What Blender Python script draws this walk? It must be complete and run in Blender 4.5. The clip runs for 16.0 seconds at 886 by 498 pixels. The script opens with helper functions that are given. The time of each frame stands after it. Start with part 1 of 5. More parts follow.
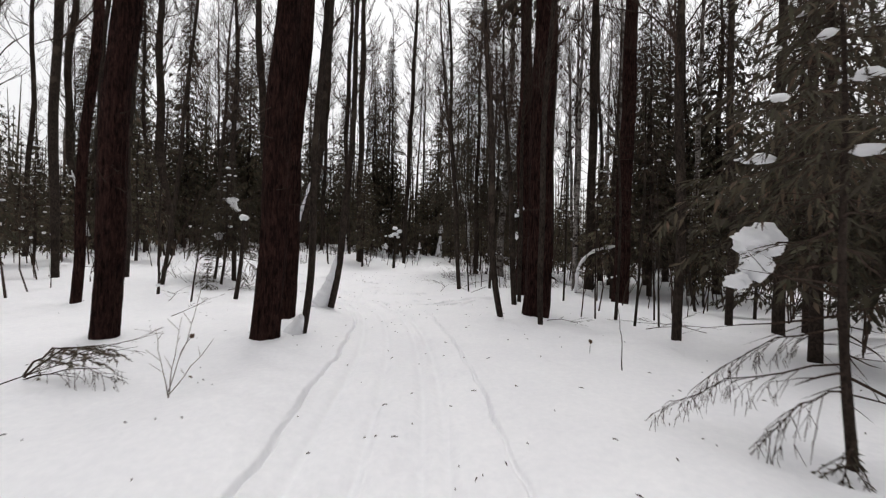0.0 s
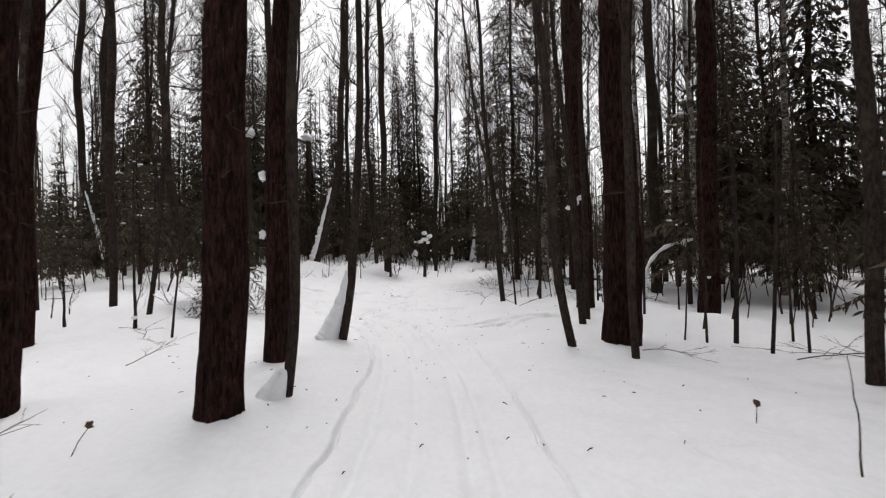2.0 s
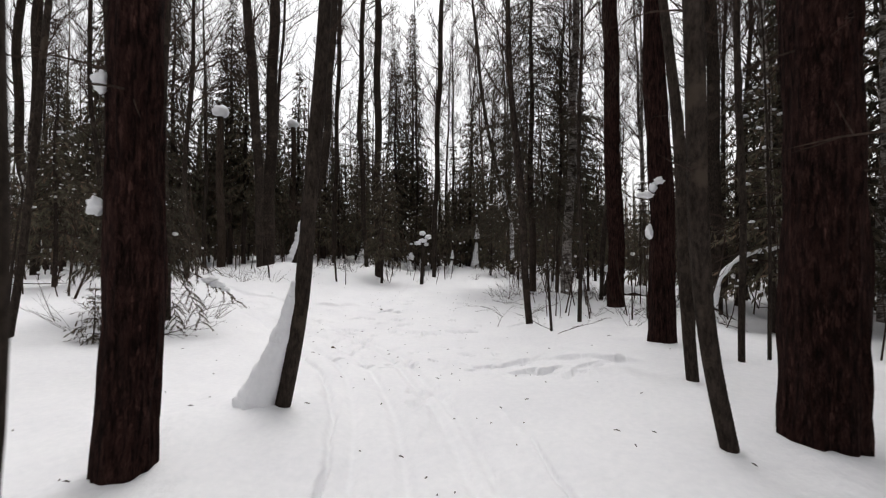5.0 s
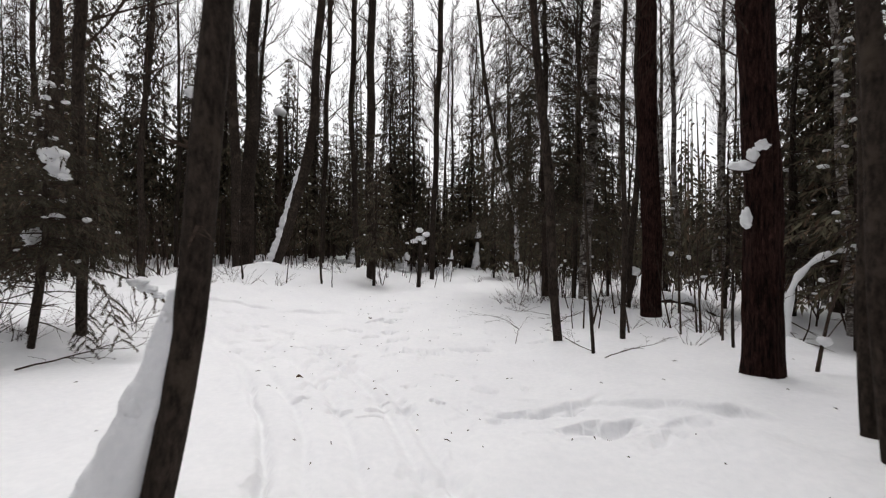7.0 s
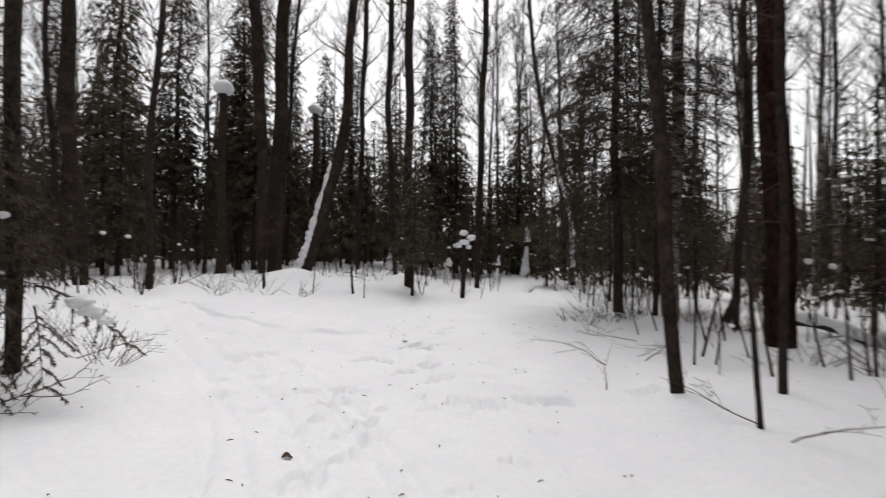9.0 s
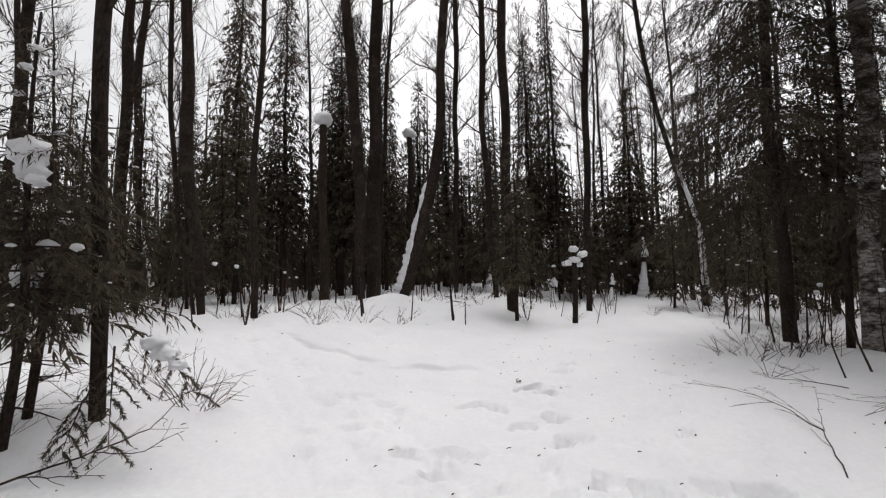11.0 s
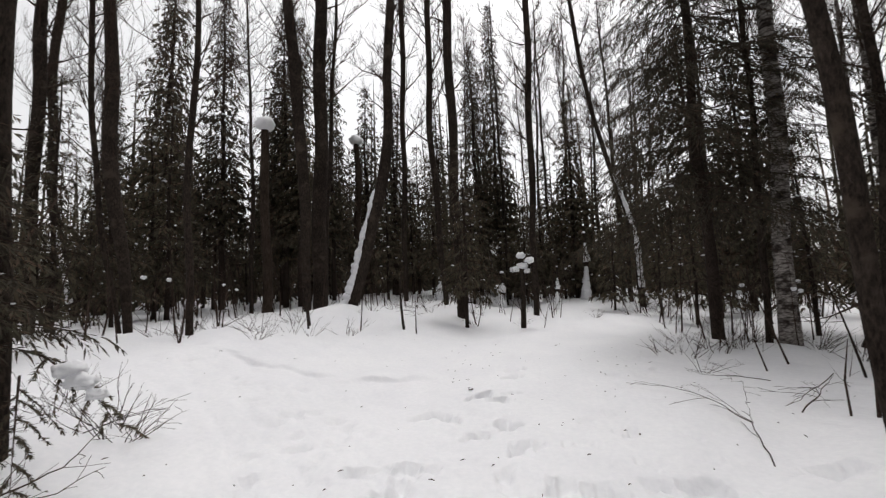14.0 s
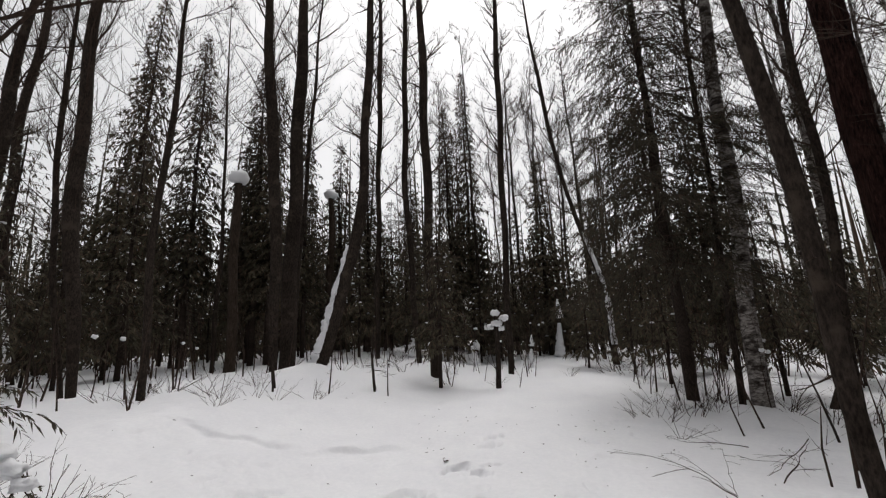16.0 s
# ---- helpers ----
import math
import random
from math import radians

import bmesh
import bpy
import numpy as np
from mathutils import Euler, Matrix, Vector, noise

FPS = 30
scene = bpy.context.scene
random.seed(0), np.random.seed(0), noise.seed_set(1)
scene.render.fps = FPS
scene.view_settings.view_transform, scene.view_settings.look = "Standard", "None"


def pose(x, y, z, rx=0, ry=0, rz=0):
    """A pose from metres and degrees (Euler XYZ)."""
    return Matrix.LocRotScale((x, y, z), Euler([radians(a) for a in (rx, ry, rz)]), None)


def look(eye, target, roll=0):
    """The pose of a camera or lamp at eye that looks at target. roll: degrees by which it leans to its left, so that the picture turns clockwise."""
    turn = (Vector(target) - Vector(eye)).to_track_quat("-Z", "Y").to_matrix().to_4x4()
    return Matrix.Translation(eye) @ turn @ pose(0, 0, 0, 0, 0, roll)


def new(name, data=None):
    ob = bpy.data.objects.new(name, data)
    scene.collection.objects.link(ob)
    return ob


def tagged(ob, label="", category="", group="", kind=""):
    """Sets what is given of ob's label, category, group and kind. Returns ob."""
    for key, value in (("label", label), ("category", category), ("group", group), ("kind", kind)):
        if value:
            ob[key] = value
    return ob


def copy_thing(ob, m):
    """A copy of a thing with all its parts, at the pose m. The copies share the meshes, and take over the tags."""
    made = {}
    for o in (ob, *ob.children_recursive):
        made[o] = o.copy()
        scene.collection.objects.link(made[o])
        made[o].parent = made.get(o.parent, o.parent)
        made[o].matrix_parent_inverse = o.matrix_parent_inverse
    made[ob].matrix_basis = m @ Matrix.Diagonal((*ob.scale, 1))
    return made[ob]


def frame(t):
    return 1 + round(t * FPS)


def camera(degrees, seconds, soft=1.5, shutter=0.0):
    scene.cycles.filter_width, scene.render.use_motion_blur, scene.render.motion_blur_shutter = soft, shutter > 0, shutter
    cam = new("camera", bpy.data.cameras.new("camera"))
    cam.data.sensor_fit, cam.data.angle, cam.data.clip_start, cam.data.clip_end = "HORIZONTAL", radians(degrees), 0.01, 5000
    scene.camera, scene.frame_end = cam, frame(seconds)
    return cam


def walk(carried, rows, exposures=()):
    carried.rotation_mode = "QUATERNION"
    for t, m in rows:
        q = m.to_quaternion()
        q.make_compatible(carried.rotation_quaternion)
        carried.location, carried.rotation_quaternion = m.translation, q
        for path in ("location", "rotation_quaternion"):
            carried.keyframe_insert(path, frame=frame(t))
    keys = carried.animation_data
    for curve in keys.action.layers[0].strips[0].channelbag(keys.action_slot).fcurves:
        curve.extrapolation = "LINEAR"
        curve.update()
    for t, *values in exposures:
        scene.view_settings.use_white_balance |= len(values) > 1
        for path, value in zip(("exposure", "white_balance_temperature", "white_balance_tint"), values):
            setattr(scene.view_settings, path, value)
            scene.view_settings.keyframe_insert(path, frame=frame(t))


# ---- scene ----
cam = camera(91.8, 16.0, 1.2, 0.4)
METRES, EYE, TILT, LEAN, TURN = 12.4, 1.55, -1.3, 0.0, 0.0
ROWS = [
    (0.0, 0.0, 0.0, 0.0, -0.04, 1.29, -1.63),
    (0.5, -0.0023, 0.0591, 0.0068, 0.26, 1.67, -0.85),
    (1.0, -0.0155, 0.1151, 0.0079, 4.78, 2.0, 0.41),
    (1.5, -0.0182, 0.1582, 0.0089, 4.48, 1.89, 0.8),
    (2.0, -0.016, 0.208, 0.0099, 4.26, 1.8, 1.24),
    (2.5, -0.0293, 0.2548, 0.0109, 3.94, 1.71, 1.03),
    (3.0, -0.0311, 0.2997, 0.0114, 3.78, 1.89, -0.34),
    (3.5, -0.0388, 0.3518, 0.0122, 3.92, 1.87, 0.03),
    (4.0, -0.0513, 0.4003, 0.0144, 3.4, 1.97, -0.29),
    (6.5, -0.0726, 0.6117, 0.0126, 3.67, 2.73, -0.25),
    (7.0, -0.0843, 0.6615, 0.0126, 2.92, 2.59, -0.62),
    (7.5, -0.085, 0.7123, 0.0138, 2.9, 2.58, -0.37),
    (8.0, -0.1074, 0.7582, 0.018, 4.64, 2.93, -0.52),
    (8.5, -0.113, 0.7973, 0.0207, 4.29, 2.96, -0.45),
    (9.0, -0.1145, 0.846, 0.0227, 8.34, 3.14, -0.87),
    (9.5, -0.1349, 0.8812, 0.0239, 18.58, 3.94, -1.28),
    (10.0, -0.1525, 0.9151, 0.0286, 19.85, 4.67, -0.56),
    (12.5, -0.1579, 0.9528, 0.0289, 23.01, 7.32, 2.14),
    (13.0, -0.1583, 0.9513, 0.0291, 18.83, 6.83, 2.36),
    (13.5, -0.1596, 0.9503, 0.03, 16.33, 6.58, 2.06),
    (14.0, -0.1596, 0.9502, 0.0319, 14.49, 6.67, 1.96),
    (14.5, -0.1587, 0.9529, 0.0364, 11.11, 7.1, 2.22),
    (15.0, -0.1603, 0.9545, 0.04, 10.79, 8.79, 2.15),
    (15.5, -0.1631, 0.9538, 0.042, 10.72, 12.02, 2.07),
    (16.0, -0.1643, 0.9536, 0.0438, 10.82, 13.57, 2.03),
]
# the phone darkens its picture a little as it tilts up to the sky
EXPOSURES = ((0.0, -0.06, 6600, 11), (1.0, -0.07, 6600, 11), (2.0, -0.04, 6600, 11), (4.0, 0.0, 6600, 11), (9.0, -0.06, 6600, 11), (10.0, -0.1, 6600, 11), (12.5, -0.05, 6600, 11), (14.5, -0.12, 6600, 11), (15.2, -0.22, 6600, 11), (16.0, -0.3, 6600, 11))
walk(cam, [(t, pose(0, 0, EYE, TILT, LEAN, TURN) @ pose(METRES * x, METRES * y, METRES * z, 90 + pitch, roll, yaw)) for t, x, y, z, yaw, pitch, roll in ROWS], exposures=EXPOSURES)

# ---- sky, sun, exposure ----
world = bpy.data.worlds.new("overcast")
world.use_nodes = True
scene.world = world
wn, wl = world.node_tree.nodes, world.node_tree.links
sky = wn.new("ShaderNodeTexSky")
sky.sky_type = "NISHITA"
sky.sun_disc = False
sky.sun_elevation, sky.sun_rotation = radians(68), radians(0)
sky.dust_density, sky.air_density = 4.0, 1.0
grey = wn.new("ShaderNodeHueSaturation")
grey.inputs["Saturation"].default_value = 0.10
wl.new(sky.outputs["Color"], grey.inputs["Color"])
wl.new(grey.outputs["Color"], wn["Background"].inputs["Color"])
wn["Background"].inputs["Strength"].default_value = 0.2
sun = new("sun", bpy.data.lights.new("sun", "SUN"))
sun.data.energy, sun.data.angle, sun.data.color = 0.75, radians(80), (1.0, 0.985, 0.97)
sun.matrix_world = look((0, 0, 60), (0, -24, 0))


# ---- materials ----
def material(name, rough=0.9, metal=0.0, gloss=0.25):
    m = bpy.data.materials.new(name)
    m.use_nodes = True
    b = m.node_tree.nodes["Principled BSDF"]
    b.inputs["Roughness"].default_value, b.inputs["Metallic"].default_value = rough, metal
    b.inputs["Specular IOR Level"].default_value = gloss
    return m, m.node_tree.nodes, m.node_tree.links, b


def noise_node(n, l, scale, detail=4.0, stretch=(1, 1, 1), rough=0.6):
    c = n.new("ShaderNodeTexCoord")
    mp = n.new("ShaderNodeMapping")
    mp.inputs["Scale"].default_value = stretch
    l.new(c.outputs["Object"], mp.inputs["Vector"])
    t = n.new("ShaderNodeTexNoise")
    t.inputs["Scale"].default_value, t.inputs["Detail"].default_value, t.inputs["Roughness"].default_value = scale, detail, rough
    l.new(mp.outputs["Vector"], t.inputs["Vector"])
    return t


def ramp(n, l, source, *stops):
    r = n.new("ShaderNodeValToRGB")
    while len(r.color_ramp.elements) < len(stops):
        r.color_ramp.elements.new(0.5)
    for e, (p, c) in zip(r.color_ramp.elements, stops):
        e.position, e.color = p, (*c, 1)
    l.new(source, r.inputs["Fac"])
    return r


def mixed(n, l, a, b, fac, mode="MIX"):
    m = n.new("ShaderNodeMix")
    m.data_type, m.blend_type = "RGBA", mode
    if isinstance(fac, float):
        m.inputs[0].default_value = fac
    else:
        l.new(fac, m.inputs[0])
    l.new(a, m.inputs[6])
    l.new(b, m.inputs[7])
    return m.outputs[2]


def bumped(n, l, b, height, strength, distance):
    u = n.new("ShaderNodeBump")
    u.inputs["Strength"].default_value, u.inputs["Distance"].default_value = strength, distance
    l.new(height, u.inputs["Height"])
    l.new(u.outputs["Normal"], b.inputs["Normal"])


def bark(name, dark, light, grain, stretch, relief, moss=None, plates=0.0):
    m, n, l, b = material(name, 0.95, 0.0, 0.06)
    fine = noise_node(n, l, grain, 6.0, stretch, 0.7)
    broad = noise_node(n, l, 1.3, 3.0)
    col = ramp(n, l, fine.outputs["Fac"], (0.35, dark), (0.68, light)).outputs["Color"]
    tone = ramp(n, l, broad.outputs["Fac"], (0.3, (0.55, 0.52, 0.5)), (0.7, (1.0, 1.0, 1.0))).outputs["Color"]
    col = mixed(n, l, col, tone, 1.0, "MULTIPLY")
    height = fine.outputs["Fac"]
    if plates:
        v = n.new("ShaderNodeTexVoronoi")
        v.feature = "DISTANCE_TO_EDGE"
        v.inputs["Scale"].default_value = plates
        mp = n.new("ShaderNodeMapping")
        mp.inputs["Scale"].default_value = (1.0, 1.0, 0.16)
        c = n.new("ShaderNodeTexCoord")
        wob = n.new("ShaderNodeMix")
        wob.data_type, wob.blend_type = "RGBA", "ADD"
        wob.inputs[0].default_value = 0.3
        l.new(c.outputs["Object"], wob.inputs[6])
        l.new(fine.outputs["Color"], wob.inputs[7])
        l.new(wob.outputs[2], mp.inputs["Vector"])
        l.new(mp.outputs["Vector"], v.inputs["Vector"])
        crack = ramp(n, l, v.outputs["Distance"], (0.0, (0.42, 0.40, 0.40)), (0.22, (1, 1, 1)))
        col = mixed(n, l, col, crack.outputs["Color"], 1.0, "MULTIPLY")
        height = mixed(n, l, fine.outputs["Color"], crack.outputs["Color"], 0.6)
    if moss:
        patch = noise_node(n, l, 2.6, 5.0)
        where = ramp(n, l, patch.outputs["Fac"], (0.56, (0, 0, 0)), (0.66, (1, 1, 1)))
        tint = n.new("ShaderNodeRGB")
        tint.outputs[0].default_value = (*moss, 1)
        col = mixed(n, l, col, tint.outputs[0], where.outputs["Color"])
    l.new(col, b.inputs["Base Color"])
    bumped(n, l, b, height, 1.0, relief)
    return m


PINE = bark("pine_bark", (0.013, 0.0075, 0.0065), (0.118, 0.057, 0.047), 9.0, (3.2, 3.2, 0.5), 0.04, None, 26.0)
ASPEN = bark("grey_brown_bark", (0.018, 0.014, 0.0115), (0.068, 0.053, 0.044), 16.0, (2.0, 2.0, 0.7), 0.012, (0.062, 0.048, 0.037))
SPRUCE = bark("spruce_bark", (0.020, 0.015, 0.013), (0.07, 0.053, 0.044), 26.0, (1.4, 1.4, 0.8), 0.012)
TWIG = bark("twig_bark", (0.034, 0.024, 0.019), (0.095, 0.068, 0.055), 30.0, (1, 1, 0.6), 0.004)
DEADWOOD = bark("dead_wood", (0.03, 0.022, 0.017), (0.085, 0.064, 0.05), 12.0, (2.0, 2.0, 0.4), 0.012)

STRAW = bark("dry_stalk", (0.26, 0.235, 0.21), (0.45, 0.42, 0.39), 30.0, (1, 1, 0.4), 0.003)


def birch_bark():
    m, n, l, b = material("birch_bark", 0.8)
    bands = noise_node(n, l, 9.0, 5.0, (0.8, 0.8, 2.2), 0.7)
    spots = noise_node(n, l, 2.2, 3.0, (1, 1, 1.6))
    col = ramp(n, l, bands.outputs["Fac"], (0.36, (0.05, 0.04, 0.035)), (0.47, (0.17, 0.15, 0.135)), (0.64, (0.42, 0.39, 0.365))).outputs["Color"]
    dark = ramp(n, l, spots.outputs["Fac"], (0.50, (1, 1, 1)), (0.60, (0.16, 0.135, 0.12))).outputs["Color"]
    l.new(mixed(n, l, col, dark, 1.0, "MULTIPLY"), b.inputs["Base Color"])
    bumped(n, l, b, bands.outputs["Fac"], 0.5, 0.008)
    return m


def needle_leaf():
    m, n, l, b = material("spruce_needles", 0.85, 0.0, 0.1)
    g = n.new("ShaderNodeNewGeometry")
    c = ramp(n, l, g.outputs["Random Per Island"], (0.0, (0.047, 0.040, 0.031)), (0.4, (0.082, 0.073, 0.054)), (0.7, (0.100, 0.097, 0.066)), (1.0, (0.142, 0.098, 0.072)))
    o = n.new("ShaderNodeObjectInfo")
    t = ramp(n, l, o.outputs["Random"], (0.0, (0.65, 0.62, 0.62)), (1.0, (1.1, 1.05, 1.0)))
    l.new(mixed(n, l, c.outputs["Color"], t.outputs["Color"], 1.0, "MULTIPLY"), b.inputs["Base Color"])
    return m


def snow_cover(name, scale):
    m, n, l, b = material(name, 0.75)
    fine = noise_node(n, l, scale, 5.0)
    broad = noise_node(n, l, scale / 18, 3.0)
    a = ramp(n, l, fine.outputs["Fac"], (0.3, (0.80, 0.805, 0.82)), (0.7, (0.86, 0.86, 0.87)))
    c = ramp(n, l, broad.outputs["Fac"], (0.3, (0.95, 0.95, 0.96)), (0.7, (1, 1, 1)))
    l.new(mixed(n, l, a.outputs["Color"], c.outputs["Color"], 1.0, "MULTIPLY"), b.inputs["Base Color"])
    bumped(n, l, b, fine.outputs["Fac"], 0.5, 0.02)
    return m


BIRCH = birch_bark()
NEEDLE = needle_leaf()
SNOW = snow_cover("snow", 14.0)
CLUMP = snow_cover("snow_on_branches", 22.0)
LEAF = bark("dead_leaf", (0.07, 0.045, 0.03), (0.17, 0.11, 0.075), 40.0, (1, 1, 1), 0.003)


# ---- mesh helpers ----
class Shape:
    """Vertices and faces gathered in plain lists."""

    def __init__(self):
        self.v, self.f = [], []

    def tube(self, pts, radii, sides=5, rough=0.0, close=True, seed=0.0):
        start = len(self.v)
        side = None
        for i, p in enumerate(pts):
            d = (pts[min(i + 1, len(pts) - 1)] - pts[max(i - 1, 0)])
            d = d.normalized() if d.length > 1e-9 else Vector((0, 0, 1))
            if side is None:
                side = d.orthogonal().normalized()
            side = (side - d * side.dot(d))
            side = side.normalized() if side.length > 1e-6 else d.orthogonal().normalized()
            other = d.cross(side)
            for k in range(sides):
                a = 2 * math.pi * k / sides
                way = side * math.cos(a) + other * math.sin(a)
                r = radii[i]
                if rough:
                    r *= 1 + rough * noise.noise((way.x * 4 + seed, way.y * 4, p.z * 0.9)) + 0.9 * rough * noise.noise((way.x * 11, way.y * 11 + seed, p.z * 2.2))
                self.v.append(tuple(p + way * r))
        for i in range(len(pts) - 1):
            a, b = start + i * sides, start + (i + 1) * sides
            for k in range(sides):
                self.f.append((a + k, a + (k + 1) % sides, b + (k + 1) % sides, b + k))
        if close:
            self.f.append(tuple(start + (len(pts) - 1) * sides + k for k in range(sides)))
            self.f.append(tuple(start + k for k in reversed(range(sides))))

    def sprig(self, p, way, across, length, width):
        """A slim needled twig, pointed at its end."""
        s = len(self.v)
        mid = p + way * length * 0.4
        for q in (p, mid + across * width, mid - across * width, p + way * length - Vector((0, 0, 0.14 * length))):
            self.v.append(tuple(q))
        self.f += [(s, s + 3, s + 1), (s, s + 2, s + 3)]

    def whip(self, pts, width, across):
        """A hair-thin twig as a narrow tapering blade."""
        s = len(self.v)
        n = len(pts) - 1
        for i, p in enumerate(pts[:-1]):
            w = across * width * (1 - 0.7 * i / n)
            self.v += [tuple(p + w), tuple(p - w)]
        self.v.append(tuple(pts[-1]))
        for i in range(n - 1):
            self.f.append((s + 2 * i, s + 2 * i + 1, s + 2 * i + 3, s + 2 * i + 2))
        self.f.append((s + 2 * n - 2, s + 2 * n - 1, s + 2 * n))

    def blob(self, c, rx, ry, rz, seed=0.0, rings=5, sides=8, rough=0.28):
        s = len(self.v)
        c = Vector(c)
        for i in range(rings + 1):
            th = math.pi * i / rings
            for k in range(sides):
                a = 2 * math.pi * (k + 0.5 * (i % 2)) / sides
                d = Vector((math.sin(th) * math.cos(a), math.sin(th) * math.sin(a), math.cos(th)))
                w = 1 + 1.5 * rough * noise.noise(d * 1.5 + Vector((seed, seed * 1.7, 0))) + 0.8 * rough * noise.noise(d * 3.7 + Vector((0, seed * 2.3, seed)))
                flat = 0.7 if d.z < 0 else 1.0
                self.v.append((c.x + d.x * rx * w, c.y + d.y * ry * w, c.z + d.z * rz * w * flat))
        for i in range(rings):
            for k in range(sides):
                self.f.append((s + i * sides + k, s + (i + 1) * sides + k, s + (i + 1) * sides + (k + 1) % sides, s + i * sides + (k + 1) % sides))

    def mesh(self, name, mat, smooth=True):
        me = bpy.data.meshes.new(name)
        me.from_pydata(self.v, [], self.f)
        me.materials.append(mat)
        me.polygons.foreach_set("use_smooth", [smooth] * len(me.polygons))
        me.update()
        return me


def part(name, shape, mat, parent, label="", smooth=True):
    ob = new(name, shape.mesh(name, mat, smooth))
    ob.parent = parent
    return tagged(ob, label) if label else ob


def crown(parent, label, wood, green=None):
    """Boughs and twigs of one tree, too fine to pick apart, with their needles."""
    s, split = Shape(), 0
    for w in wood:
        o = len(s.v)
        s.v += w.v
        s.f += [tuple(i + o for i in f) for f in w.f]
    split = len(s.f)
    if green:
        o = len(s.v)
        s.v += green.v
        s.f += [tuple(i + o for i in f) for f in green.f]
    me = s.mesh("crown", TWIG, False)
    if green:
        me.materials.append(NEEDLE)
        me.polygons.foreach_set("material_index", [0] * split + [1] * (len(s.f) - split))
    ob = new("crown", me)
    ob.parent = parent
    return tagged(ob, label, kind="stuff")


def thing(name, x, y, z, label, category, group="", kind=""):
    ob = new(name)
    ob.empty_display_size = 0.2
    ob.location = (x, y, z)
    return tagged(ob, label, category, group, kind)


# ---- ground ----
RISE = ((-40, 0.0), (6, 0.0), (10, 0.02), (13, -0.12), (15.5, -0.2), (18, -0.08), (20, 0.1), (27, 0.22), (34, 0.55), (40, 0.85), (60, 1.2), (120, 1.6))
MIDDLE = ((-40, 0.3), (0, 0.1), (5, -0.4), (10, -1.3), (14, -2.0), (20, -2.2), (30, -1.6), (44, 0.0), (60, 1.0))


def along(table, y):
    """Value of a table of (y, value) at y, rounded off at its knots."""
    ys, vs = [a for a, _ in table], [b for _, b in table]
    return sum(np.interp(y + d, ys, vs) for d in (-1.6, -0.8, 0.0, 0.8, 1.6)) / 5


def lie(x, y):
    """Lie of the land, without the small forms in the snow."""
    off = x - along(MIDDLE, y)
    left, right = np.maximum(0.0, -off - 2.4), np.maximum(0.0, off - 6.0)
    bank = np.clip((y - 9.0) / 6.0, 0.0, 1.0)
    verge = 0.27 * np.exp(-(((y - 14.0) / 3.4) ** 4)) / (1 + np.exp(np.clip(-(off - 2.45) / 0.22, -40, 40))) * np.exp(-((np.maximum(0.0, off - 5.5) / 2.0) ** 2))
    return along(RISE, y) + bank * 0.75 * (1 - np.exp(-((left / 3.0) ** 2))) + verge - 0.2 * (1 - np.exp(-((right / 3.0) ** 2)))


RNG = np.random.default_rng(7)


def waves(count, short, long):
    """Random gentle waves: rows of (kx, ky, phase, weight)."""
    out = []
    for _ in range(count):
        a, w = RNG.uniform(0, 2 * math.pi), math.exp(RNG.uniform(math.log(short), math.log(long)))
        out.append((2 * math.pi / w * math.cos(a), 2 * math.pi / w * math.sin(a), RNG.uniform(0, 6.28), w))
    return out


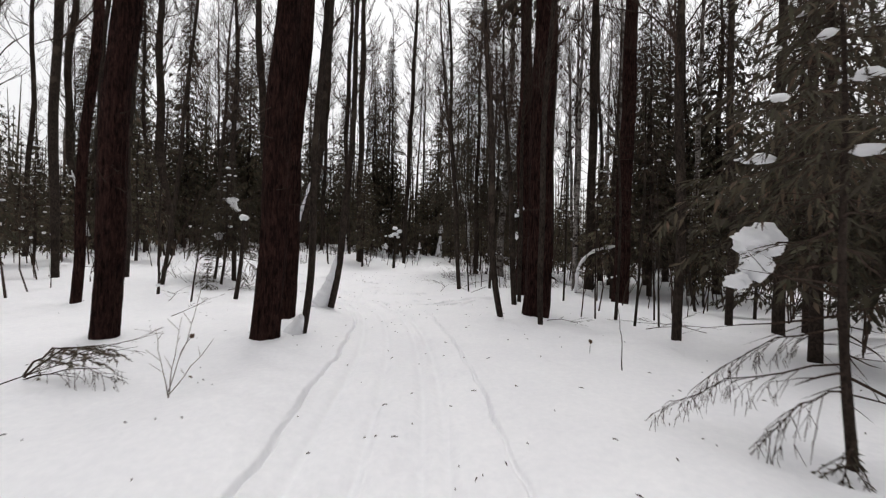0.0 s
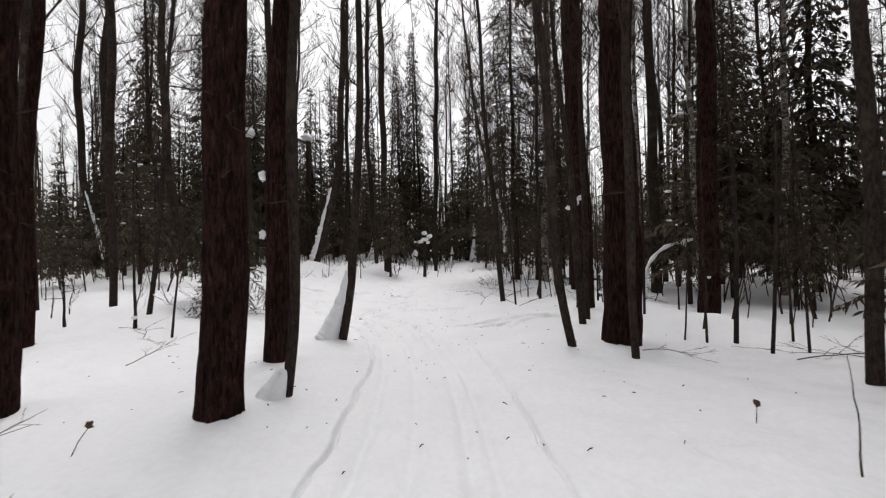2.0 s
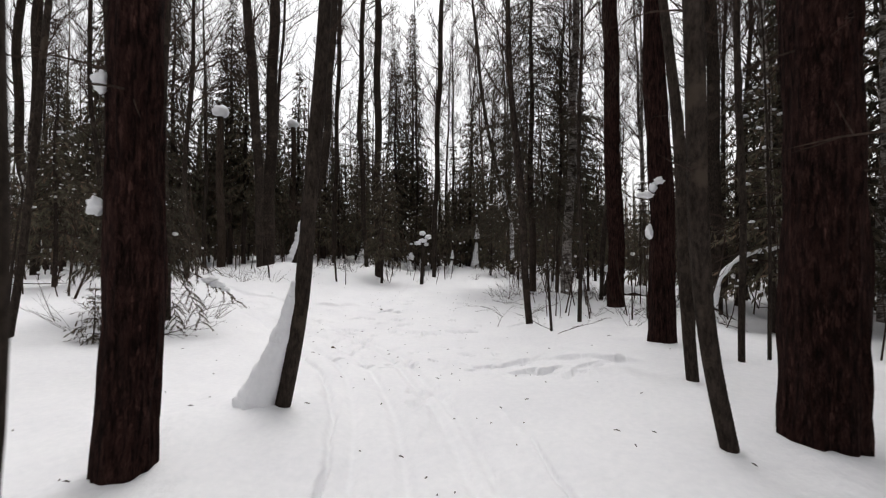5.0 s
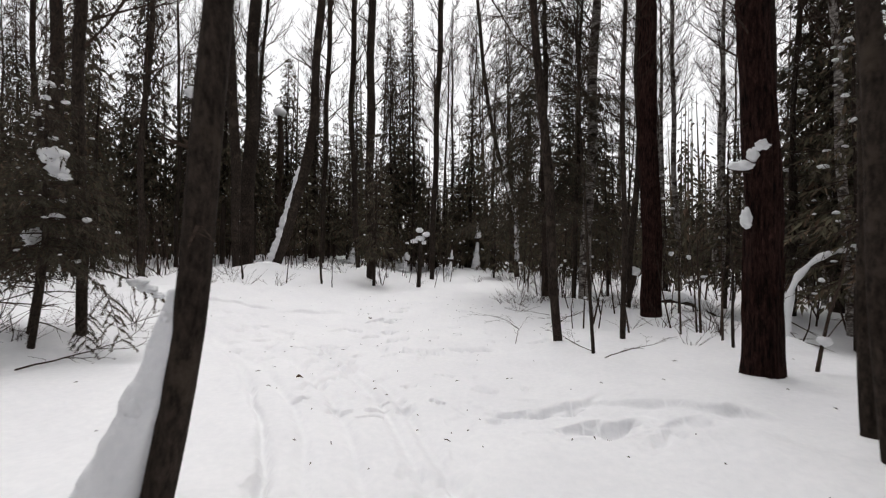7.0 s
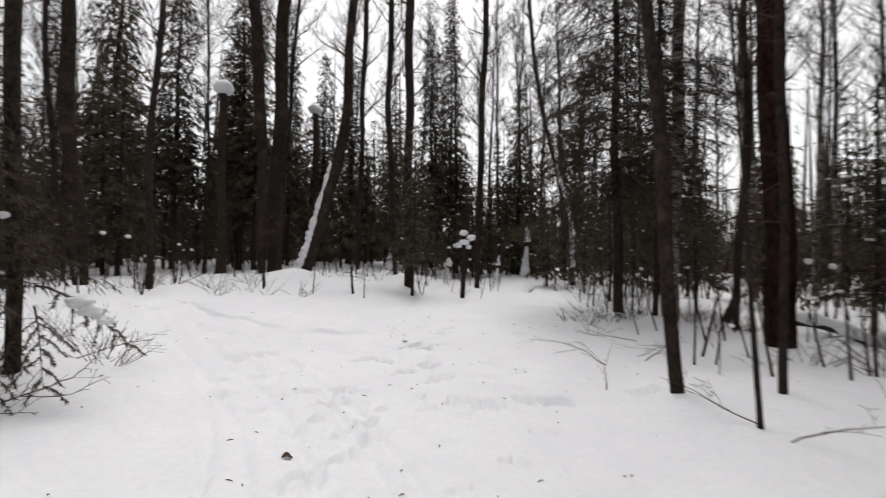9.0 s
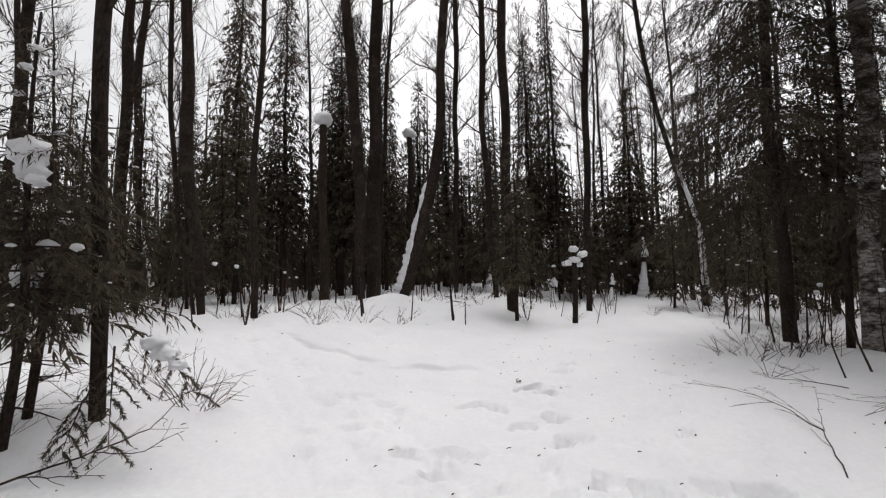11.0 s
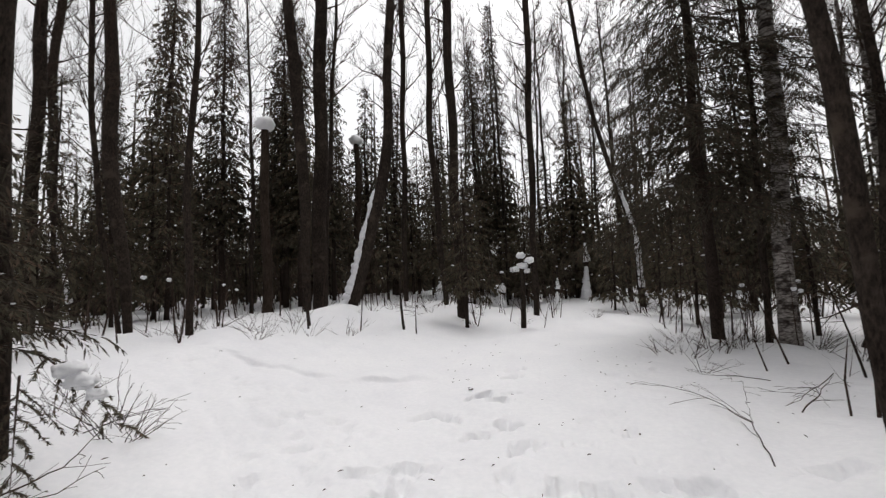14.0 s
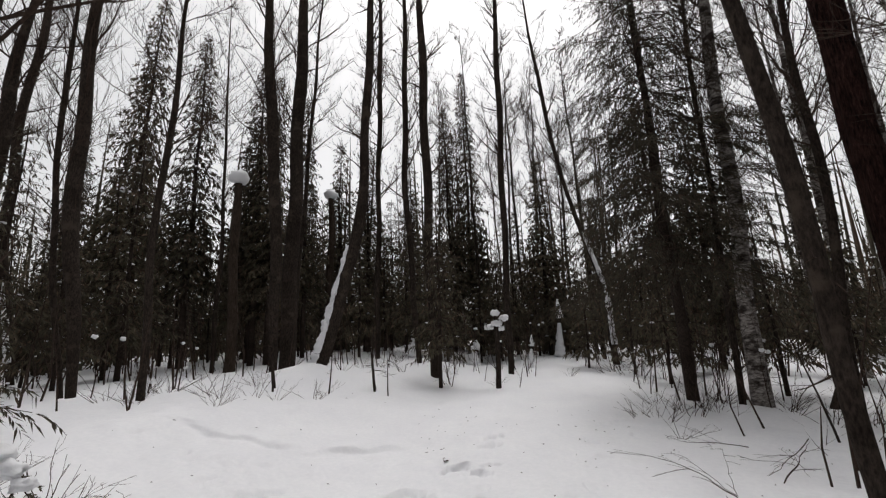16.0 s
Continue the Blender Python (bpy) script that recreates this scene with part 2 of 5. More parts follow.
SMALL, BROAD = waves(26, 0.25, 0.9), waves(16, 1.2, 5.0)
PITS = []
for k in range(34):
    if k < 22:
        t = RNG.uniform(0, 1)
        cx, cy = -1.9 + 1.9 * t + RNG.normal(0, 0.35), 15.0 + 8.5 * t + RNG.normal(0, 0.3)
    else:
        cx, cy = RNG.uniform(-4.5, 0.2), RNG.uniform(13.0, 20.0)
    PITS.append((cx, cy, RNG.uniform(0.05, 0.09), RNG.uniform(0.01, 0.035), RNG.uniform(0, 3.14)))
for x, y, rad, deep, turn in ((-3.21, 18.7, 0.12, 0.07, 0.5), (-2.77, 20.2, 0.12, 0.06, 0.4), (-2.78, 19.7, 0.11, 0.05, 0.2), (-2.88, 18.5, 0.1, 0.05, 0.1), (-3.86, 17.78, 0.11, 0.06, 0.6),
                              (-3.53, 17.78, 0.11, 0.07, -0.3), (-2.66, 17.56, 0.12, 0.08, -0.2), (-3.05, 17.24, 0.1, 0.06, 0.05), (-2.47, 16.86, 0.11, 0.07, 1.1), (-2.56, 16.2, 0.09, 0.05, 1.4),
                              (-5.35, 16.05, 0.08, 0.05, 1.2), (-5.03, 15.58, 0.09, 0.05, 1.0), (-4.04, 15.96, 0.08, 0.05, 2.2), (-3.51, 15.84, 0.08, 0.05, 2.3), (-3.55, 16.22, 0.07, 0.04, 0.4),
                              (-4.67, 16.93, 0.07, 0.03, 0.2), (-4.4, 16.97, 0.07, 0.03, 0.9), (-1.18, 16.21, 0.09, 0.07, -0.2), (-1.6, 16.12, 0.07, 0.03, 0.2), (-1.14, 16.61, 0.08, 0.03, 0.1),
                              (-2.02, 16.03, 0.12, 0.06, 1.0), (-3.53, 15.6, 0.1, 0.05, 0.8), (-0.8, 13.67, 0.09, 0.06, 0.1), (0.05, 12.28, 0.12, 0.05, 0.3), (0.28, 12.22, 0.15, 0.08, 0.1),
                              (0.67, 11.9, 0.1, 0.04, 0.2), (0.92, 12.02, 0.13, 0.03, 0.0), (-0.56, 12.8, 0.12, 0.05, -0.4), (-0.1, 12.78, 0.14, 0.05, 0.2), (-1.48, 11.57, 0.08, 0.04, 0.3), (-1.17, 11.45, 0.08, 0.04, 0.2),
                              (-1.35, 11.0, 0.09, 0.04, 1.2), (-2.5, 11.17, 0.07, 0.05, 1.5), (-0.97, 15.3, 0.08, 0.04, 0.0), (-1.3, 14.4, 0.09, 0.04, 0.5), (-3.64, 17.9, 0.1, 0.05, 0.2),
                              (-1.66, 15.96, 0.12, 0.07, 0.1), (-0.76, 16.22, 0.13, 0.08, 0.0), (0.37, 16.44, 0.12, 0.08, 0.2), (-4.07, 15.93, 0.08, 0.05, 1.0), (-4.97, 16.4, 0.09, 0.05, 0.8), (-5.03, 17.35, 0.09, 0.05, 0.6)):
    PITS.append((x, y, 0.95 * rad, 0.95 * deep, turn))
LIPS = ((((-8.5, 19.1), (-7.8, 18.96), (-7.17, 18.89), (-6.6, 18.9), (-6.2, 18.82), (-5.8, 19.05)), -8.7, -5.7, 0.085, 2.0),
        (((-6.0, 18.6), (-5.64, 18.78), (-5.28, 19.2), (-4.5, 19.5), (-3.7, 20.05)), -5.9, -4.1, 0.087, 1.2),
        (((0.35, 12.95), (0.62, 12.74), (0.96, 12.5), (1.3, 12.2), (1.8, 12.1)), 0.25, 1.75, 0.115, 0.6),
        (((-0.5, 12.9), (-0.25, 12.95), (0.0, 12.78), (0.2, 12.9), (0.5, 13.1)), -0.5, 0.6, 0.085, 0.5),
        (((-1.3, 13.9), (-0.3, 13.3), (0.3, 13.1)), -1.2, 0.1, 0.045, 0.4))
for k in range(26):
    PITS.append((RNG.normal(-0.5, 0.35) - 0.06 * k * 0.4, 2.5 + 0.42 * k, 0.12, RNG.uniform(0.008, 0.02), 1.4))
for k in range(70):
    y = RNG.uniform(12.5, 18.3)
    x = np.interp(y, (12, 14, 16, 17.6, 18.4), (-1.75, -2.7, -4.2, -6.3, -8.5)) + RNG.normal(0.35, 0.6)
    PITS.append((x, y, RNG.uniform(0.05, 0.085), RNG.uniform(0.02, 0.045), RNG.uniform(0, 3.14)))
MOUNDS = []
LEFT_RUT = ((0, -1.2), (2.7, -1.33), (4.8, -1.43), (6.7, -1.58), (8.7, -1.72), (10.5, -2.1), (12.0, -2.75), (13.4, -3.7), (15.7, -5.15), (17.5, -7.0))
RIGHT_RUT = ((0, 0.72), (3.7, 0.62), (4.9, 0.52), (5.7, 0.48), (7.3, 0.28), (9.0, 0.05), (11.0, -0.4), (13.0, -1.1))


def dent(v, width):
    return np.exp(-((v / width) ** 2))


def snow_height(x, y):
    """Height of the snow: the lie of the land with ruts, drifts, steps and footprints."""
    x, y = np.asarray(x, float), np.asarray(y, float)
    z = lie(x, y)
    mid = along(MIDDLE, y)
    near = np.exp(-((np.maximum(0, np.abs(x + 1) - 16) / 8) ** 2)) * np.exp(-((np.maximum(0, y - 32) / 12) ** 2))
    track = np.exp(-((x - along(((0, -0.35), (5, -0.45), (9, -0.9), (12, -1.7), (15, -2.6)), y)) / 0.95) ** 4) * np.clip((15.5 - y) / 4, 0, 1)
    z = z - 0.07 * track
    for kx, ky, ph, w in SMALL:
        z = z + 0.0042 * w * np.sin(kx * x + ky * y + ph) * near * (1 - 0.3 * track)
    for kx, ky, ph, w in BROAD:
        z = z + 0.0040 * w * np.sin(kx * x + ky * y + ph) * (0.4 + 0.6 * (1 - track))
    wob = 0.012 * np.sin(2.3 * y) + 0.012 * np.sin(6.1 * y + 1) + 0.006 * np.sin(17 * y) + 0.03
    l, r = along(LEFT_RUT, y) + wob, along(RIGHT_RUT, y) - wob
    fade = np.clip((18 - y) / 4, 0, 1) * np.clip((y + 4) / 2, 0, 1)
    z = z - 0.13 * dent(x - l, 0.018 + 0.022 * np.clip((y - 9.5) / 2, 0, 1)) * fade * (0.72 + 0.28 * np.sin(3.7 * y) * np.sin(0.9 * y)) - 0.015 * dent(x - l - 0.08, 0.14) * fade
    z = z - 0.085 * dent(x - r, 0.017) * np.clip((11.5 - y) / 3, 0, 1) * (0.45 + 0.55 * np.sin(1.3 * y + 2) ** 2)
    for off in (-0.62, -0.18, 0.3, 0.5):
        z = z - 0.05 * dent(x - along(((0, -0.35), (5, -0.45), (9, -0.9), (12, -1.75), (14, -2.7), (16, -4.2), (17.6, -6.3), (18.4, -8.5)), y) - off * (1 + np.clip((y - 12) / 6, 0, 1)), 0.07) * np.clip((18.6 - y) / 3, 0, 1)
    # edges of the cleared track: a thin broken lip of snow, higher on its far side
    rag = 0.05 * np.sin(5.3 * x) + 0.02 * np.sin(13.7 * x + 1.3)
    for table, x0, x1, high, back in LIPS:
        edge = np.interp(x, [a for a, _ in table], [b for _, b in table]) + rag
        reach = np.clip((x - x0) / 0.4, 0, 1) * np.clip((x1 - x) / 0.4, 0, 1) * (0.75 + 0.25 * np.sin(2.9 * x + 0.8) * np.sin(7.7 * x))
        z = z + high * reach * (1 / (1 + np.exp(np.clip(-(y - edge) / 0.018, -40, 40)))) * np.exp(-np.maximum(0, y - edge) / back) - 0.12 * high * reach * dent(y - edge + 0.05, 0.05)
    wx = x + 0.035 * np.sin(19 * y + 5 * x) + 0.02 * np.sin(41 * x + 13 * y)
    wy = y + 0.035 * np.sin(17 * x - 6 * y + 1) + 0.02 * np.sin(37 * y - 11 * x)
    for px, py, rad, deep, turn in PITS:
        u, v = (wx - px) * math.cos(turn) + (wy - py) * math.sin(turn), -(wx - px) * math.sin(turn) + (wy - py) * math.cos(turn)
        q = (u / (1.7 * rad)) ** 2 + (v / rad) ** 2
        z = z - 1.9 * deep / (1 + np.exp(np.clip((q - 1.0) * 4.2, -40, 40))) + 0.2 * deep * np.exp(-((q - 2.0) ** 2))
    for px, py, rad, high in MOUNDS:
        z = z + high * np.exp(-(((x - px) ** 2 + (y - py) ** 2) / rad ** 2))
    return z


def snow_at(x, y):
    return float(snow_height(x, y))


# drifts against the stems: x, y, radius, height
for row in ((-2.78, 6.68, 0.42, 0.08), (-5.3, 6.75, 0.5, 0.06), (-3.65, 9.75, 0.5, 0.1), (-2.75, 7.75, 0.3, 0.16), (-2.95, 10.45, 0.6, 0.13), (2.2, 9.9, 0.6, 0.1),
            (4.3, 16.1, 0.6, 0.14), (4.65, 15.9, 0.4, 0.12), (-9.4, 25.2, 1.2, 0.3), (-8.9, 25.6, 0.9, 0.2), (2.6, 22.1, 0.7, 0.1), (3.9, 19.8, 0.6, 0.1), (0.95, 16.9, 0.4, 0.06),
            (-7.35, 14.9, 0.5, 0.05), (2.05, 11.5, 0.4, 0.05), (1.4, 9.8, 0.3, 0.04), (-6, 31, 2.2, 0.3), (-1.5, 36, 2.5, 0.3), (5.5, 27, 1.8, 0.25), (8, 22, 1.6, 0.2)):
    MOUNDS.append(row)


def spread(lo, hi, step, far, growth=1.16):
    inner = list(np.arange(lo, hi, step))
    out, s, v = [], step, hi
    while v < far:
        out.append(v)
        s *= growth
        v += s
    back, s, v = [], step, lo
    while v > -far:
        s *= growth
        v -= s
        back.append(v)
    return np.array(back[::-1] + inner + out + [far * 1.3])


def build_ground():
    xs, ys = spread(-9.2, 4.4, 0.062, 600), spread(1.5, 21.5, 0.065, 600, 1.1)
    xs = np.unique(np.concatenate([xs, np.arange(-2.2, 1.8, 0.06) + 0.03, np.arange(-1.85, -1.1, 0.011), np.arange(0.1, 0.78, 0.013), np.arange(-0.6, 0.1, 0.02), np.arange(0.78, 1.9, 0.018), np.arange(-3.8, -1.85, 0.03)]))
    ys = np.unique(np.concatenate([ys, np.arange(18.6, 19.35, 0.025), np.arange(12.0, 13.3, 0.012)]))
    gx, gy = np.meshgrid(xs, ys)
    gz = snow_height(gx, gy)
    n, m = len(xs), len(ys)
    verts = np.stack([gx.ravel(), gy.ravel(), gz.ravel()], 1)
    i = (np.arange(m - 1)[:, None] * n + np.arange(n - 1)[None, :]).ravel()
    faces = np.stack([i, i + 1, i + n + 1, i + n], 1)
    me = bpy.data.meshes.new("ground")
    me.from_pydata(verts.tolist(), [], faces.tolist())
    me.materials.append(SNOW)
    me.polygons.foreach_set("use_smooth", [True] * len(me.polygons))
    return tagged(new("ground", me), "trodden white snow with ruts, footprints and drifts", "snow ground", kind="structure")


build_ground()


# ---- trees ----
def spline(rows, height, steps):
    """Points and radii of a stem through a few (dx, dy, z, r) rows, carried on to its height."""
    z = [r[2] for r in rows]
    a, b = rows[-2], rows[-1]
    dz = max(0.4, b[2] - a[2])
    lx, ly = (b[0] - a[0]) / dz, (b[1] - a[1]) / dz
    top = max(height, b[2] + 0.5)
    full = list(rows) + [(b[0] + lx * (top - b[2]) * 0.7, b[1] + ly * (top - b[2]) * 0.7, top, 0.012)]
    z = [r[2] for r in full]
    out, rad = [], []
    for k in range(steps + 1):
        h = top * (k / steps) ** 1.25
        s = [np.mean([np.interp(max(0, h + d), z, [r[c] for r in full]) for d in (-0.35, 0, 0.35)]) if 0.36 < h < top - 0.4 else np.interp(h, z, [r[c] for r in full]) for c in (0, 1, 3)]
        wob = 0.02 * min(h, 2.0)
        out.append(Vector((s[0] + wob * math.sin(1.1 * h + a[0] * 9), s[1] + wob * math.cos(0.9 * h), h)))
        rad.append(float(s[2]))
    return out, rad


def limb(shape, p, way, length, r, depth, rng, up=0.25, kids=4, thin=0.004):
    pts, rad = [p.copy()], [r]
    d, q = way.normalized(), p.copy()
    segs = 5 if depth > 1 else (4 if depth == 1 else 3)
    for i in range(segs):
        d = (d + Vector((rng.uniform(-1, 1), rng.uniform(-1, 1), rng.uniform(-0.7, 0.7))) * 0.22 + Vector((0, 0, up / segs))).normalized()
        q = q + d * length / segs
        pts.append(q.copy())
        rad.append(max(0.003, r * (1 - 0.8 * (i + 1) / segs)))
    if r > 0.012:
        shape.tube(pts, rad, 5 if r > 0.03 else 3, close=False)
    else:
        shape.whip(pts, max(r, thin), d.cross(Vector((rng.uniform(-1, 1), rng.uniform(-1, 1), 0.1))).normalized())
    if depth:
        for k in range(kids):
            i = rng.randint(1, segs)
            turn = Vector((rng.uniform(-1, 1), rng.uniform(-1, 1), rng.uniform(-0.3, 0.8)))
            w = ((pts[i] - pts[i - 1]).normalized() * 0.8 + turn * 0.75).normalized()
            limb(shape, pts[i].lerp(pts[i - 1], rng.random()), w, length * rng.uniform(0.4, 0.7), max(0.004, rad[i] * 0.6), depth - 1, rng, up, kids, thin)


def on_stem(pts, rad, h):
    for i in range(len(pts) - 1):
        if pts[i + 1].z >= h:
            f = (h - pts[i].z) / max(1e-6, pts[i + 1].z - pts[i].z)
            return pts[i].lerp(pts[i + 1], f), rad[i] + (rad[i + 1] - rad[i]) * f
    return pts[-1], rad[-1]


def bare_crown(pts, rad, start, rng, count, reach, depth=2, kids=4, thin=0.004):
    s = Shape()
    top = pts[-1].z
    for k in range(count):
        h = start + (top - start) * ((k + rng.random()) / count) ** 0.9
        p, r = on_stem(pts, rad, h)
        a = rng.uniform(0, 6.283)
        left = (top - h) / max(1.0, top - start)
        w = Vector((math.cos(a), math.sin(a), rng.uniform(0.5, 1.7)))
        limb(s, p, w, reach * (0.35 + 0.65 * left) * rng.uniform(0.6, 1.15), max(0.013, min(r * 0.3, 0.034)), depth, rng, 0.35, kids, thin)
    return s


def dead_twigs(pts, rad, lo, hi, count, rng, length=0.7):
    s = Shape()
    for k in range(count):
        h = rng.uniform(lo, hi)
        p, r = on_stem(pts, rad, h)
        a = rng.uniform(0, 6.283)
        limb(s, p, Vector((math.cos(a), math.sin(a), rng.uniform(-0.5, 0.35))), length * rng.uniform(0.4, 1.2), min(0.012, r * 0.4), 1, rng, -0.15, 3)
    return s


def boughs(pts, rad, lo, rng, reach, whorl=0.33, per=6, droop=0.5, fine=1.0, snow=None):
    """Spruce boughs: (wood, needles). Snow lumps go into the shape given."""
    wood, green = Shape(), Shape()
    top = pts[-1].z
    h = lo
    while h < top - 0.1:
        p, r = on_stem(pts, rad, h)
        left = (top - h) / (top - lo)
        n = max(3, int(per * (0.55 + 0.6 * rng.random())))
        a0 = rng.uniform(0, 6.283)
        for k in range(n):
            a = a0 + 6.283 * k / n + rng.uniform(-0.3, 0.3)
            length = reach * (0.1 + 0.9 * left ** 0.8) * rng.uniform(0.55, 1.1)
            out = Vector((math.cos(a), math.sin(a), 0))
            side = Vector((-out.y, out.x, 0))
            line = []
            for i in range(5):
                t = i / 4
                rise = (0.22 * (1 - left) + 0.05) * t * length - droop * length * (t ** 1.6) * (0.35 + 0.65 * left) + 0.10 * length * max(0, t - 0.7)
                line.append(p + out * length * t + Vector((0, 0, rise)) + side * 0.06 * length * math.sin(3 * t + a))
            wood.tube(line, [max(0.003, min(0.022, r * 0.4) * (1 - 0.8 * i / 4)) for i in range(5)], 3, close=False)
            twigs = max(4, int(length * 6.5 / fine))
            for j in range(twigs):
                t = 0.12 + 0.88 * (j + rng.random()) / twigs
                i = min(3, int(t * 4))
                q = line[i].lerp(line[i + 1], t * 4 - i)
                sgn = 1 if j % 2 else -1
                w = (out * rng.uniform(0.45, 0.9) + side * sgn * rng.uniform(0.35, 0.9) + Vector((0, 0, -rng.uniform(0.05, 0.75)))).normalized()
                span = length * (0.16 + 0.26 * (1 - t)) * rng.uniform(0.6, 1.2) + 0.06
                bits = max(3, int(span * (26 if fine <= 0.8 else 20) / fine) + 2)
                for e in range(bits):
                    f = (e + rng.random()) / bits
                    v = (w * 0.75 + Vector((rng.uniform(-0.7, 0.7), rng.uniform(-0.7, 0.7), rng.uniform(-0.85, 0.25)))).normalized()
                    ln = (0.10 + 0.15 * rng.random()) * fine * (0.6 + 0.5 * left)
                    ac = v.cross(Vector((rng.uniform(-.8, .8), rng.uniform(-.8, .8), 1))).normalized()
                    green.sprig(q + w * span * f - Vector((0, 0, 0.25 * span * f * f)), v, ac, ln, ln * rng.uniform(0.09, 0.17) * (1.85 if fine > 1.2 else 1.1 if fine > 0.8 else 0.65))
            if snow is not None and rng.random() < 0.5:
                i = rng.randint(1, 3)
                z = 0.013 + 0.06 * rng.random() ** 3
                snow.blob(line[i] + Vector((0, 0, z * 0.4)), z * rng.uniform(1, 1.9), z * rng.uniform(1, 1.6), z * 0.8, rng.uniform(0, 50), 4, 6)
        h += whorl * rng.uniform(0.7, 1.3)
    return wood, green


def thick_stem(x, y, rows, height, mat, name, label, sides=18, rough=0.10, seed=0, group=""):
    """A standing tree with its stem alone; returns the thing, points and radii."""
    z = snow_at(x, y) - 0.12
    t = thing(name, x, y, z, label, "tree", group)
    lifted = [(a, b, c + (0.12 if c > 0.01 else 0.0), r * (1.03 if c < 0.01 else 1.0)) for a, b, c, r in rows]
    pts, rad = spline(lifted, height, 90 if rough > 0.05 else 34)
    s = Shape()
    s.tube(pts, [r * (1 + 0.05 * math.exp(-p.z / 0.25)) for p, r in zip(pts, rad)], sides, rough, True, seed)
    part("trunk", s, mat, t)
    return t, pts, rad


def old_pine(x, y, rows, height=21.0, seed=1):
    rng = random.Random(seed)
    t, pts, rad = thick_stem(x, y, rows, height, PINE, "pine_tree", "tall pine with thick dark reddish furrowed bark in snow", 34, 0.13, seed)
    wood, green = boughs(pts, rad, height * 0.62, rng, 2.4, 0.6, 5, 0.15, 1.9)
    crown(t, "dead twigs below, dark green needles high up", [wood, dead_twigs(pts, rad, 2.2, 9.0, 12, rng, 0.8)], green)
    return t, pts, rad


def bare_tree(x, y, rows, height=18.0, seed=1, start=0.3, mat=None, name="bare_tree", label="bare leafless deciduous tree with dark grey-brown bark", count=16, reach=3.0):
    rng = random.Random(seed)
    t, pts, rad = thick_stem(x, y, rows, height, mat or ASPEN, name, label, 12, 0.05, seed)
    crown(t, "fine bare branches", [bare_crown(pts, rad, max(4.5, height * start), rng, int(count * 2.1), reach, 2, 7, 0.0065), dead_twigs(pts, rad, 1.2, height * 0.4, 5, rng, 0.6)])
    return t, pts, rad


def spruce_tree(x, y, rows, height=13.0, seed=1, lo=1.6, reach=2.2, whorl=0.3, per=6, droop=0.55, fine=1.0):
    rng = random.Random(seed)
    t, pts, rad = thick_stem(x, y, rows, height, SPRUCE, "spruce_tree", "dark green spruce with drooping boughs and snow lumps", 10, 0.05, seed)
    snow = Shape()
    wood, green = boughs(pts, rad, lo, rng, reach, whorl, per, droop, fine, snow)
    crown(t, "drooping boughs with dark green needles", [wood, dead_twigs(pts, rad, 0.4, lo + 0.8, 18, rng, 0.9)], green)
    if snow.f:
        tagged(part("snow", snow, CLUMP, t, "white snow lumps on the boughs"), kind="stuff")
    return t, pts, rad


def snow_strip(t, pts, rad, h0, h1, side, w0, w1, spread_out=0.0, ragged=1.0):
    """Snow lying along the upper side of a leaning stem, widening downwards."""
    s = Shape()
    side = Vector(side).normalized()
    line, r = [], []
    n = 84
    for i in range(n + 1):
        f = i / n
        h = h0 + (h1 - h0) * f
        p, q = on_stem(pts, rad, h)
        w = w0 + (w1 - w0) * f
        w *= 1 + ragged * (0.25 * noise.noise((h * 2.3, side.x * 7, 2.0)) + 0.30 * noise.noise((h * 7, side.y * 7, 5.0)) + 0.16 * noise.noise((h * 17, side.y * 5, 9.0)))
        line.append(p + side * (q * 0.7 + w * 0.35 + spread_out * (1 - f) ** 1.6))
        r.append(max(0.01, w * (0.5 if i == n else 1.0)))
    s.tube(line, r, 16, 0.35 * ragged, True, h0)
    rng = random.Random(int(100 * h1))
    for i in range(4, n, 5 if ragged > 0.5 else 14):
        w = r[i] * rng.uniform(0.35, 0.6)
        across = Vector((-side.y, side.x, 0)) * rng.choice((-1, 1)) * r[i] * rng.uniform(0.6, 0.95)
        s.blob(line[i] + across + Vector((0, 0, 0.02)), w, w, w * 1.2, i + h1, 5, 8, 0.3)
    part("snow", s, CLUMP, t, "band of snow stuck along the stem")


def broken_stem(x, y, rows, cap, seed=1, name="broken_tree", label="broken dead tree stem topped with a snow cap"):
    z = snow_at(x, y) - 0.1
    t = thing(name, x, y, z, label, "dead tree")
    pts, rad = spline(list(rows), rows[-1][2], 18)
    rad = [max(r, rows[-1][3] * 0.9) for r in rad]
    s = Shape()
    s.tube(pts, rad, 12, 0.1, True, seed)
    part("trunk", s, DEADWOOD if rows[0][3] > 0.15 else ASPEN, t)
    c = Shape()
    c.blob(pts[-1] + Vector((0, 0, cap * 0.35)), cap, cap, cap * 0.85, seed, 7, 12, 0.2)
    part("snow_cap", c, CLUMP, t, "rounded white snow cap")
    rng = random.Random(seed)
    crown(t, "few dead twigs", [dead_twigs(pts, rad, rows[-1][2] * 0.4, rows[-1][2] * 0.95, 5, rng, 0.6)])
    return t, pts, rad


